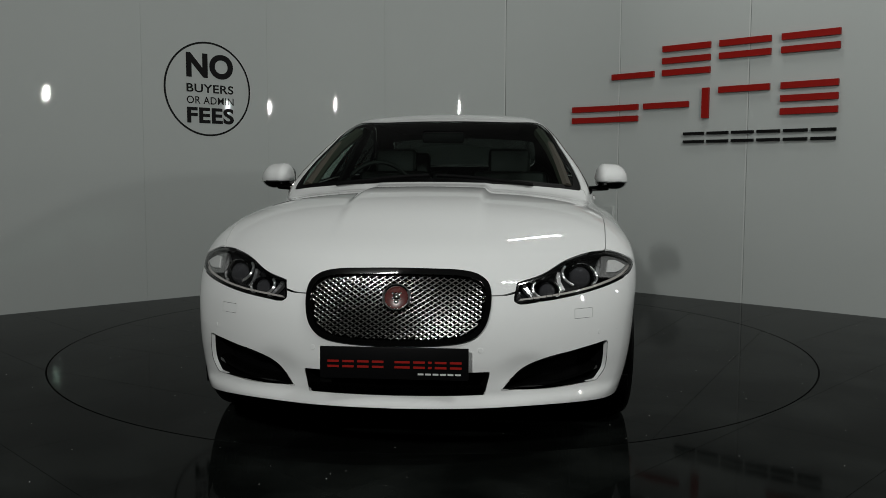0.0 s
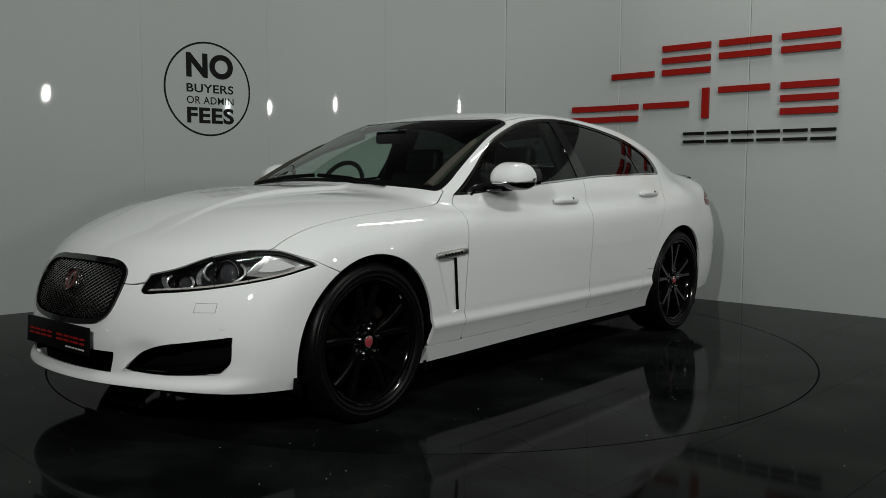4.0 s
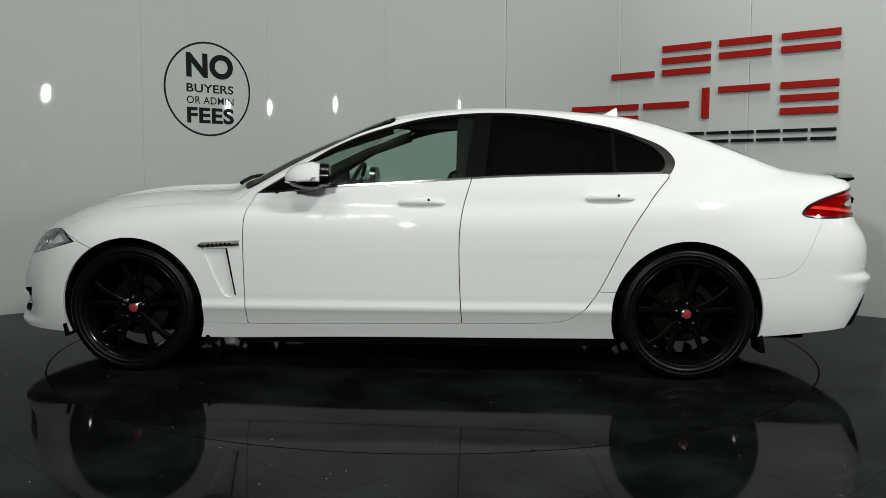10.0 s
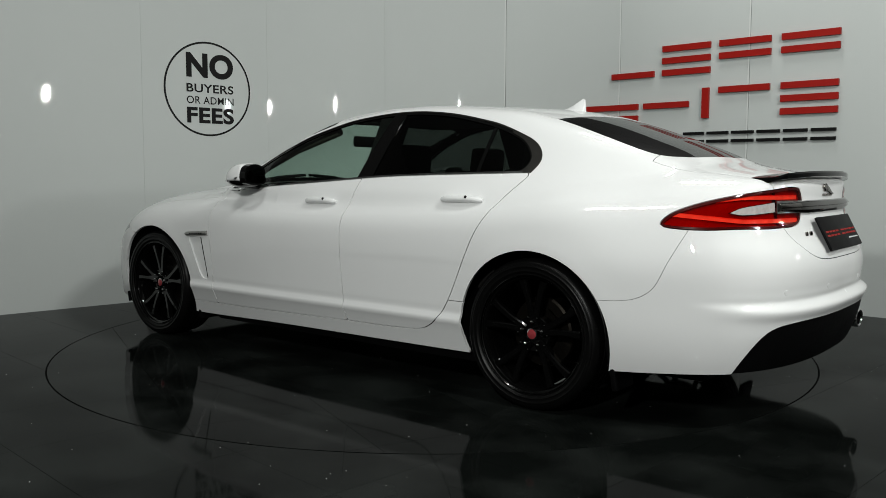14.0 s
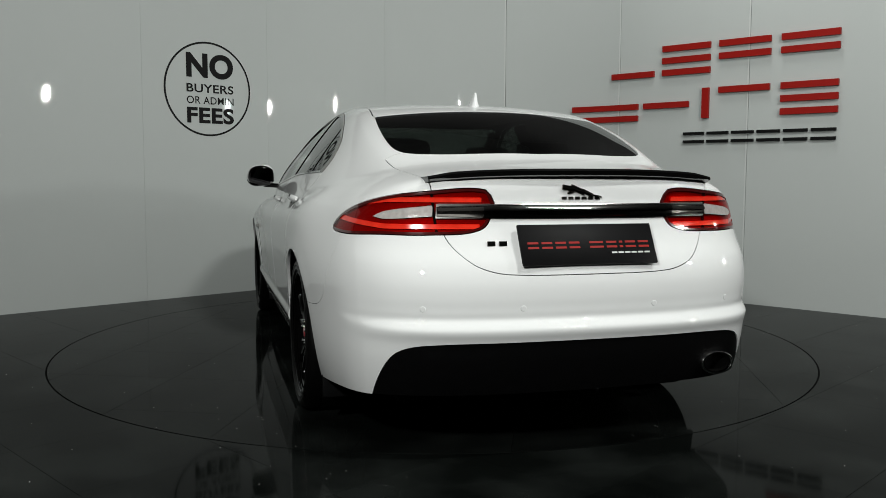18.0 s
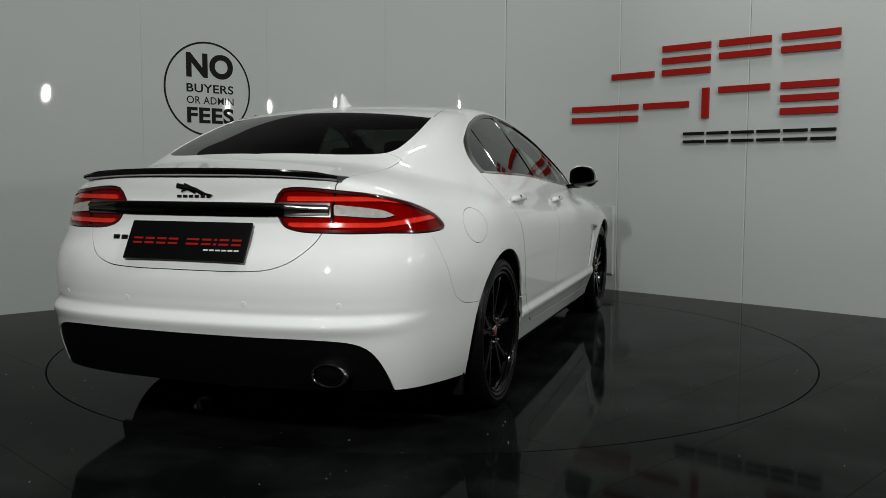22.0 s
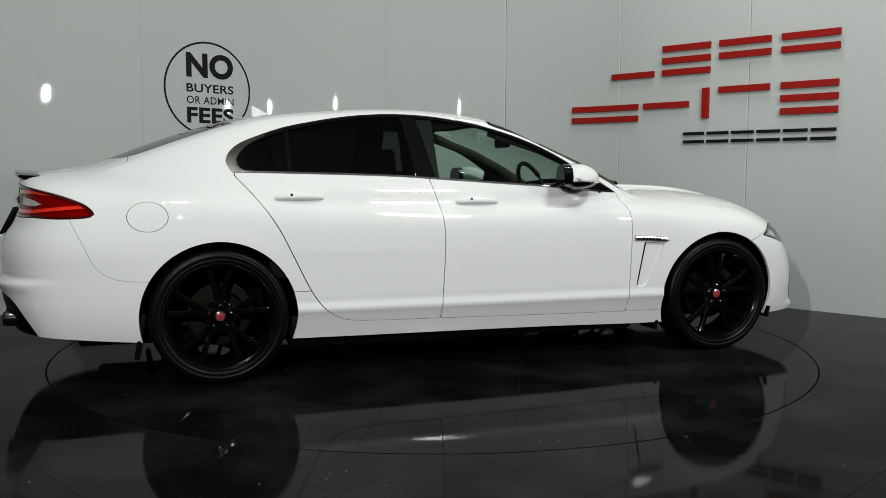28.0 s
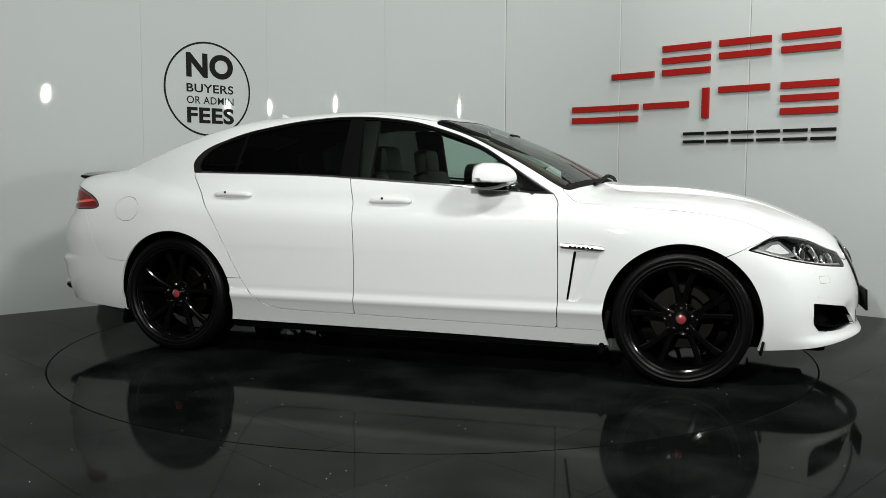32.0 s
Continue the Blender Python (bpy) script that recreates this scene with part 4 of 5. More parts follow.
for x in (1.4545, -1.4545):
    for side in (1, -1):
        wheel(x, side, x > 0)
        # liner of the arch and a mud flap behind the wheel
        bm = bmesh.new()
        cols = []
        for k in range(29):
            a = math.radians(-17 + 214 * k / 28)
            edge_y = min(0.895, max(0.78, surface("v", x + 0.400 * math.cos(a), max(0.24, 0.333 + 0.400 * math.sin(a)), 1.4).y - 0.016))
            cols.append([bm.verts.new((x + r * math.cos(a), side * y, 0.333 + r * math.sin(a))) for r, y in ((0.389, edge_y), (0.398, edge_y - 0.012), (0.40, 0.50), (0.30, 0.48))])
        for p, q in zip(cols, cols[1:]):
            for i in range(3):
                bm.faces.new((p[i], p[i + 1], q[i + 1], q[i]))
        part("arch_liner", bm, DARK, car)
        # an added black panel keeps lit floor from showing through the wheel
        bm = bmesh.new()
        outline = [(x + 0.40 * math.cos(math.radians(k)), 0.333 + 0.40 * math.sin(math.radians(k))) for k in range(-24, 205, 12)]
        face_in = [bm.verts.new((u, side * 0.56, w)) for u, w in outline]
        face_out = [bm.verts.new((u, side * 0.54, w)) for u, w in outline]
        bm.faces.new(face_in)
        bm.faces.new(face_out[::-1])
        for i in range(len(outline)):
            j = (i + 1) % len(outline)
            bm.faces.new((face_in[i], face_out[i], face_out[j], face_in[j]))
        part("well_panel", bm, DARK, car, "dark inner panel added to keep the wheel well black", smooth=False)
        flap_m = pose(0, 0, 0, 0, 10, 0)
        part("mud_flap", box(x - 0.380, side * (0.768 if x > 0 else 0.785), 0.25, 0.028, 0.16, 0.23, 0.009, flap_m), PLASTIC, car, "black mud flap")
# a front lip under each bumper corner, ahead of the wheel
for side in (1, -1):
    part("arch_guard", box(1.835, side * 0.80, 0.215, 0.012, 0.15, 0.07, 0.004, pose(0, 0, 0, 0, 10, 0)), PLASTIC, car)
part("underbody", box(0, 0, 0.225, 4.3, 1.24, 0.11, 0.03), PLASTIC, car, "dark underbody")
part("floor_pan", box(-0.1, 0, 0.235, 2.02, 1.66, 0.17, 0.03), PLASTIC, car)
part("engine_bay", box(1.42, 0, 0.5, 1.3, 0.86, 0.5, 0.03), DARK, car)
part("boot_well", box(-1.75, 0, 0.55, 1.1, 0.9, 0.6, 0.03), DARK, car)

# ---- front: grille, lamps, intakes, plate ----


def inset(mesh, material, name, parent, depth, label="", sides=True):
    """A cavity: the piece of skin sunk in, with its walls."""
    m = both(mesh) if not sides else mesh
    for one in ([m] if not sides else [m, flip(m)]):
        v, f = one
        nrm = normals(v)
        ob = panel(name, (v - nrm * depth, f), material, parent, label, depth=-depth - 0.002, inward=True)
    return ob


grille = piece("grille", None, car, "chrome diamond-mesh grille in a gloss black frame")
inner, frame_ring = take(gr, lambda p: on_grille(p) + 0.019)
panel("grille_frame", both(frame_ring), BLACK, grille, "gloss black grille frame", depth=0.05, shift=0.010)
inset(inner, DARK, "grille_back", grille, 0.045, sides=False)
bm = bmesh.new()
line = np.array(GRILLE)


def in_grille(y, z):
    return ring_field(line, (U, V))(np.array([[y, z, 0.0]]))[0] < -0.020


for sgn in (1, -1):
    for k in range(-34, 35):
        run = []
        for t in np.linspace(-0.36, 0.36, 61):
            y, z = t, 0.58 + sgn * 0.60 * t + k * 0.0165
            if 0.44 < z < 0.72 and in_grille(y, z):
                run.append((y, z))
            elif run:
                break
        if len(run) > 2:
            pts = []
            for i, (y, z) in enumerate(run[::2] + ([run[-1]] if len(run) % 2 == 0 else [])):
                p = surface("u+", y, z, 2.6)
                pts.append((p.x - 0.004 + (0.0015 if sgn > 0 else -0.0015), y, z))
            tube(pts, 0.0034, 4, bm)
part("grille_mesh", bm, MESHCHROME, grille, "chrome diamond mesh")
at = surface("u+", 0, 0.612, 2.6)
tilt = pose(0, 0, 0, 0, -24, 0) @ pose(0, 0, 0, 0, 0, -90)
ring = turned([(0.052, 0.0), (0.052, 0.012), (0.047, 0.016), (0.042, 0.012), (0.042, 0.0)], 40)
ring.transform(Matrix.Translation((at.x - 0.006, 0, at.z)) @ tilt)
badge = part("badge_ring", ring, CHROME, grille, "round chrome badge ring")
disc = turned([(0.0, 0.010), (0.03, 0.009), (0.043, 0.005), (0.043, -0.004)], 40)
disc.transform(Matrix.Translation((at.x - 0.006, 0, at.z)) @ tilt)
part("badge_face", disc, DARKBADGE, grille, "dark red enamel badge face")
mark = bmesh.new()
for x, z, r in ((0, 0.006, 0.015), (-0.014, 0.016, 0.007), (0.014, 0.016, 0.007), (0, -0.013, 0.011), (-0.011, -0.004, 0.008), (0.011, -0.004, 0.008)):
    bmesh.ops.create_uvsphere(mark, u_segments=10, v_segments=6, radius=r, matrix=Matrix.Translation((x, 0.007, z)) @ Matrix.Diagonal((1, 0.45, 1, 1)))
mark.transform(Matrix.Translation((at.x - 0.006, 0, at.z)) @ tilt)
part("badge_relief", mark, BRUSHED, grille, "worn metal relief")

inset(intake_piece, DARK, "lower_intake", front_bumper, 0.09, "black lower intake", sides=False)
inset(duct_piece, PLASTIC, "side_intake", front_bumper, 0.085, "black side intake")
for side in (1, -1):
    blade = bmesh.new()
    pts = []
    for i in range(13):
        y = 0.40 + 0.33 * i / 12
        p = surface("u+", y, 0.30, 2.6)
        pts.append((p.x - 0.03, side * y, 0.292 + 0.045 * (i / 12) ** 2))
    cols = [[blade.verts.new(q) for q in ((a, b, c - 0.012), (a, b, c), (a - 0.06, b, c + 0.012), (a - 0.06, b, c))] for a, b, c in pts]
    for p, q in zip(cols, cols[1:]):
        for i in range(4):
            blade.faces.new((p[i], p[(i + 1) % 4], q[(i + 1) % 4], q[i]))
    part("intake_blade", blade, BLACK, front_bumper, "gloss black intake blade")
    for y, z in ((0.30, 0.435), (0.735, 0.468)):
        p = surface("u+", y, z, 2.6)
        n = normals(np.array([p]))[0]
        s_ = turned([(0.0, 0.0012), (0.0085, 0.0012), (0.0095, 0.0), (0.0115, -0.001)], 20)
        s_.transform(Matrix.Translation((p.x, side * p.y, p.z)) @ Vector((n[0], side * n[1], n[2])).to_track_quat("Y", "Z").to_matrix().to_4x4())
        part("parking_sensor", s_, PAINT, front_bumper)
    # headlamp: dark box, two projectors, a silver fin and a light strip behind a clear cover
    lampob = piece("headlamp", None, car, "clear swept-back headlamp with two projectors")
    m = lamp_piece if side > 0 else flip(lamp_piece)
    v, f = m
    nrm = normals(v)
    panel("lamp_box", (v - nrm * 0.055, f), LAMPBOX, lampob, "dark lamp housing", depth=-0.053, inward=True)
    edge_, face_ = take(lamp_piece, lambda p: -(on_lamp(p) + 0.007))
    panel("lamp_edge", edge_ if side > 0 else flip(edge_), BLACK, lampob, depth=0.006, shift=-0.004)
    panel("lamp_cover", m, COVER, lampob, "clear lamp cover", depth=0.0, shift=-0.001).visible_shadow = False
    for (q, z, r) in ((-1.13, 0.640, 0.036), (-0.955, 0.684, 0.047)):
        best = min(range(len(v)), key=lambda i: abs((side * v[i, 1] - v[i, 0]) * 0.7071 - q) + abs(v[i, 2] - z))
        c = Vector(v[best]) - Vector(nrm[best]) * 0.048
        face = Vector((0.93, side * 0.30, 0.08)).to_track_quat("Y", "Z").to_matrix().to_4x4()
        barrel = turned([(r * 1.18, -0.02), (r * 1.18, 0.012), (r * 1.10, 0.018), (r * 0.98, 0.012), (r * 0.95, -0.012)], 36)
        barrel.transform(Matrix.Translation(c) @ face)
        part("projector_ring", barrel, BLACK, lampob, "black projector ring")
        rim_ = turned([(r * 1.20, 0.012), (r * 1.24, 0.017), (r * 1.20, 0.021), (r * 1.14, 0.017)], 36, close=True)
        rim_.transform(Matrix.Translation(c) @ face)
        part("lens_bezel", rim_, CHROME, lampob, "thin chrome bezel")
        reach_ = 1.75 if r > 0.04 else 1.55
        for a0, a1 in ((-62, 40), (128, 230)):
            pts = []
            for i in range(11):
                a = math.radians(a0 + (a1 - a0) * i / 10)
                qq, zz = q + r * reach_ * math.cos(a) - 0.012, z + r * 0.95 * math.sin(a)
                y = 0.7
                for _ in range(12):
                    y = 0.5 * (y + qq / 0.7071 + surface("u+", y, zz, 2.6).x)
                p = surface("u+", y, zz, 2.6)
                n = normals(np.array([p]))[0]
                pts.append((p.x - n[0] * 0.022, side * (p.y - n[1] * 0.022), p.z - n[2] * 0.022))
            part("chrome_arc", tube(pts, 0.0052, 6), SILVER, lampob, "bright crescent beside the lens")
        ball = turned([(r * 0.95 * math.cos(t), r * 0.55 * math.sin(t)) for t in np.linspace(0, math.pi / 2, 9)], 32)
        ball.transform(Matrix.Translation(c) @ face)
        part("projector_lens", ball, LENSGLASS, lampob, "dark projector lens")
    fin, rest_ = take(lamp_piece, ring_field(rounded([(-0.880, 0.668), (-0.812, 0.744), (-0.755, 0.741), (-0.690, 0.722), (-0.618, 0.695), (-0.76, 0.662)], 4, (0, 1, 4)), (NOSEWISE, W)))
    eye_, fin = take(fin, ring_field(rounded([(-0.835, 0.682), (-0.790, 0.726), (-0.745, 0.722), (-0.688, 0.698), (-0.77, 0.680)], 4, (0, 1, 3)), (NOSEWISE, W)))
    for nm, mesh_, mat_, deep_, lb in (("lamp_fin", fin, FACETED, 0.018, "faceted silver outer reflector"), ("lamp_panel", eye_, PALE, 0.012, "pale inner panel")):
        mesh_ = mesh_ if side > 0 else flip(mesh_)
        panel(nm, (mesh_[0] - normals(mesh_[0]) * deep_, mesh_[1]), mat_, lampob, lb, depth=0.012, inward=True)
    strip, rest_ = take(lamp_piece, ring_field(rounded([(-1.27, 0.603), (-1.0, 0.624), (-0.78, 0.657), (-0.63, 0.692), (-0.64, 0.697), (-0.78, 0.666), (-1.0, 0.631), (-1.26, 0.610)], 4, (0, 3, 4, 7)), (NOSEWISE, W)))
    strip, rest_ = take(strip, lambda p: np.abs(((p[:, 1] - p[:, 0]) * 0.7071 * 38) % 1 - 0.5) - 0.43)
    strip = strip if side > 0 else flip(strip)
    panel("light_strip", (strip[0] - normals(strip[0]) * 0.014, strip[1]), CLEARLENS, lampob, "clear segmented light strip", depth=0.010, inward=True)
    for q in (-1.205, -1.06, -0.865):
        blade_, rest_ = take(lamp_piece, lambda p: np.maximum(np.abs((p[:, 1] - p[:, 0]) * 0.7071 - q - 0.55 * (p[:, 2] - 0.66) ** 2 * 20 + 0.012) - 0.009, np.abs(p[:, 2] - 0.62 - 0.235 * (q + 1.27)) - 0.034))
        if len(blade_[1]):
            blade_ = blade_ if side > 0 else flip(blade_)
            panel("lamp_blade", (blade_[0] - normals(blade_[0]) * 0.03, blade_[1]), SILVER, lampob, depth=0.015, inward=True)


def plate(name, x, z, tilt_, facing, parent, tall=0.111):
    """A black show plate: unreadable lettering as bars of its size and colour."""
    ob = piece(name, None, car, "black show plate with a row of red bars")
    ob.matrix_local = pose(x, 0, z, 0, tilt_, 0) @ (Matrix.Identity(4) if facing > 0 else pose(0, 0, 0, 0, 0, 180))
    part("plate_body", box(0, 0, 0, 0.012, 0.522, tall, 0.003), PLATEBLACK, ob)
    widths = [0.044, 0.044, 0.044, 0.044, 0.0, 0.058, 0.044, 0.014, 0.044, 0.044]
    y = -0.235
    for i, wd in enumerate(widths):
        if wd:
            for dz in (-0.0095, 0.0095):
                part("red_bar", box(0.0066, y + wd / 2, -0.004 + dz * 0.95, 0.0016, wd * 0.92, 0.0075), RED, ob, smooth=False)
        y += (wd + 0.0085) if wd else 0.026
    for i in range(6):
        part("grey_bar", box(0.0066, 0.095 + 0.026 * i, -0.036, 0.0016, 0.020, 0.006), TRIM, ob, smooth=False)
    return ob


plate("front_plate", 2.377, 0.395, -3, 1, car)

# ---- rear: lamps, bar, plate, badges, spoiler, exhaust ----
ONREV = ring_field(REVERSE, (TAILWISE, W))
clear_part, red_part = take(tail_piece, ONREV, 0.002)
rim_part, red_part = take(red_part, lambda p: -(ring_field(TAILLAMP, (TAILWISE, W))(p) + 0.011))
glow_part, red_part = take(red_part, lambda p: np.maximum(np.abs(np.abs(p[:, 2] - 0.915) - 0.047 + 0.10 * np.maximum((p[:, 1] + p[:, 0]) * 0.7071 + 1.14, 0)) - 0.009, -((p[:, 1] + p[:, 0]) * 0.7071 + 1.45)))
tip_part, red_part = take(red_part, lambda p: -((p[:, 1] + p[:, 0]) * 0.7071 + 1.0))
joint_part, red_part = take(red_part, lambda p: np.abs(p[:, 1] - 0.541 - 0.10 * (p[:, 2] - 0.9)) - 0.004)
bar_part, red_part = take(red_part, lambda p: np.maximum(np.abs(p[:, 2] - 0.922) - 0.026, (p[:, 1] + p[:, 0]) * 0.7071 + 1.315))
for fl in ((lambda m: m), flip):
    t = piece("tail_light", None, car, "red wrap-round tail light with a clear centre")
    panel("lens", fl(red_part), REDLENS, t, "red lens", depth=0.004, shift=0.001)
    panel("reflector", fl(red_part), REFLECTOR, t, "silver ribbed reflector behind the lens", depth=0.004, shift=-0.009)
    panel("lens_tip", fl(tip_part), REDLENS, t, "bright red lens tip", depth=0.004, shift=0.0005)
    panel("tip_reflector", fl(tip_part), REFLECTOR, t, "silver reflector behind the lens tip", depth=0.004, shift=-0.009)
    panel("lens_rim", fl(rim_part), DEEPRED, t, "dark red lens rim", depth=0.03, shift=0.001)
    panel("lens_joint", fl(joint_part), BLACK, t, depth=0.03, shift=-0.001)
    panel("light_guide", fl(glow_part), BRIGHTRED, t, "bright red guide in the lens", depth=0.03, shift=-0.003)
    panel("reversing_lens", fl(clear_part), CLEARLENS, t, "clear ribbed reversing lens", depth=0.03, shift=0.001)
    if len(bar_part[1]):
        panel("bar_end", fl(bar_part), STEELTRIM, t, "bright end of the boot bar", depth=0.03, shift=0.004)
bm = bmesh.new()
cols = []
for i in range(41):
    y = -0.534 + 1.068 * i / 40
    taper = 1 - 0.30 * step(abs(y), 0.26, 0.53)
    p, q = surface("u-", y, 0.945, -2.8), surface("u-", y, 0.90, -2.8)
    zc, hh = 0.921, 0.026 * taper
    cols.append([c for c in ((p.x + 0.01, y, zc + hh), (p.x - 0.011, y, zc + hh * 0.92), (p.x - 0.019, y, zc + hh * 0.55), (p.x - 0.024, y, zc + hh * 0.10), (p.x - 0.016, y, zc - hh * 0.02), (p.x - 0.020, y, zc - hh * 0.5), (q.x - 0.010, y, zc - hh * 0.95), (q.x + 0.01, y, zc - hh))])
# one chrome bar; its middle is coloured dark for the hall it mirrors
for nm, lo, hi, mat_, lb in (("boot_bar", 6, 34, DARKREFLECT, "chrome bar across the boot lid, darkened for its reflections"), ("bar_wing", 0, 6, BRUSHED, "bright end of the boot bar"), ("bar_wing", 34, 40, BRUSHED, "bright end of the boot bar")):
    bm = bmesh.new()
    rows_ = [[bm.verts.new(c) for c in col] for col in cols[lo:hi + 1]]
    for p, q in zip(rows_, rows_[1:]):
        for i in range(7):
            bm.faces.new((p[i], p[i + 1], q[i + 1], q[i]))
    bm.faces.new(rows_[0])
    bm.faces.new(rows_[-1][::-1])
    part(nm, bm, mat_, boot, lb, sharp=30)
# a chrome bead is added for the highlight along the bar's top
edge_line = []
for i in range(31):
    y = -0.528 + 1.056 * i / 30
    edge_line.append((surface("u-", y, 0.945, -2.8).x - 0.011, y, 0.9215 + 0.0225 * (1 - 0.30 * step(abs(y), 0.26, 0.53))))
part("bar_highlight", tube(edge_line, 0.0042, 6), CHROME, boot, "chrome bead added for the highlight along the bar's top")
plate_low, plate_high = surface("u-", 0.0, 0.735, -2.8), surface("u-", 0.0, 0.872, -2.8)
plate("rear_plate", (plate_low.x + plate_high.x) / 2 - 0.016, 0.803, math.degrees(math.atan2(plate_high.x - plate_low.x, 0.137)), -1, car, 0.155)
bm = bmesh.new()
cols = []
for i in range(45):
    y = -0.565 + 1.13 * i / 44
    e = step(abs(y), 0.46, 0.565)
    edge_u = -2.452 + 0.26 * y * y * 0.95
    top = surface("w", edge_u + 0.05, y, 1.6).z
    h = 0.014 - 0.005 * e
    cols.append([bm.verts.new(c) for c in ((edge_u + 0.075, y, surface("w", edge_u + 0.075, y, 1.6).z + 0.002), (edge_u + 0.03, y, top + 0.004 + h * 0.3), (edge_u - 0.022, y, top + h), (edge_u - 0.027, y, top + h - 0.007), (edge_u - 0.026, y, top - 0.009 + 0.006 * e), (edge_u + 0.05, y, top - 0.03))])
for p, q in zip(cols, cols[1:]):
    for i in range(6):
        bm.faces.new((p[i], p[(i + 1) % 6], q[(i + 1) % 6], q[i]))
bm.faces.new(cols[0])
bm.faces.new(cols[-1][::-1])
part("spoiler", bm, BLACK, boot, "gloss black boot lip spoiler")
# badge shapes on the boot: a leaping form, a bar of letters and a short bar, unlettered
bm = bmesh.new()
for y, z, ln, th, an in ((0.055, 1.003, 0.05, 0.020, -10), (0.02, 0.997, 0.06, 0.022, -22), (-0.02, 0.985, 0.05, 0.016, -25), (-0.055, 0.975, 0.045, 0.008, -12), (0.045, 0.989, 0.03, 0.008, 20)):
    p = surface("u-", y, z, -2.8)
    box(p.x - 0.004, y, z, 0.010, ln, th, 0.004, pose(0, 0, 0, -an, 0, 0), bm=bm)
part("leaper_badge", bm, BRUSHED, boot, "small chrome leaping-cat shape")
for y0, z, wd, n, gap_ in ((0.096, 0.967, 0.019, 6, 0.026), (0.31, 0.808, 0.030, 2, 0.042)):
    for i in range(n):
        y = (y0 - 0.026) - gap_ * i if n > 2 else y0 + gap_ * i
        p = surface("u-", y, z, -2.8)
        part("badge_bar", box(p.x - 0.003, y, z, 0.005, wd, 0.011 if n > 2 else 0.018, 0.0015, pose(0, 0, 0, 0, 8, 0)), BRUSHED, boot)
for y in (0.255, 0.60):
    for side in (1, -1):
        p = surface("u-", y, 0.585, -2.8)
        n = normals(np.array([p]))[0]
        s_ = turned([(0.0, 0.002), (0.009, 0.0015), (0.0115, -0.0005), (0.013, -0.002)], 20)
        s_.transform(Matrix.Translation((p.x, side * y, p.z)) @ Vector((n[0], side * n[1], n[2])).to_track_quat("Y", "Z").to_matrix().to_4x4())
        part("parking_sensor", s_, PAINT, rear_bumper)
tip = turned([(0.039, 0.02), (0.040, 0.004), (0.0425, -0.001), (0.046, -0.001), (0.0485, 0.004), (0.0495, 0.014), (0.048, 0.10), (0.042, 0.11)], 40, close=True)
tip.transform(pose(-2.484, -0.565, 0.335) @ pose(0, 0, 0, 0, 0, -90) @ Matrix.Diagonal((1.45, 1, 0.92, 1)))
part("exhaust_tip", tip, CHROME, car, "oval chrome exhaust tip")
bore = turned([(0.0, 0.05), (0.0378, 0.05), (0.0382, 0.008)], 32)
bore.transform(pose(-2.484, -0.565, 0.335) @ pose(0, 0, 0, 0, 0, -90) @ Matrix.Diagonal((1.45, 1, 0.92, 1)))
part("exhaust_bore", bore, DARK, car, "dark inside of the exhaust")

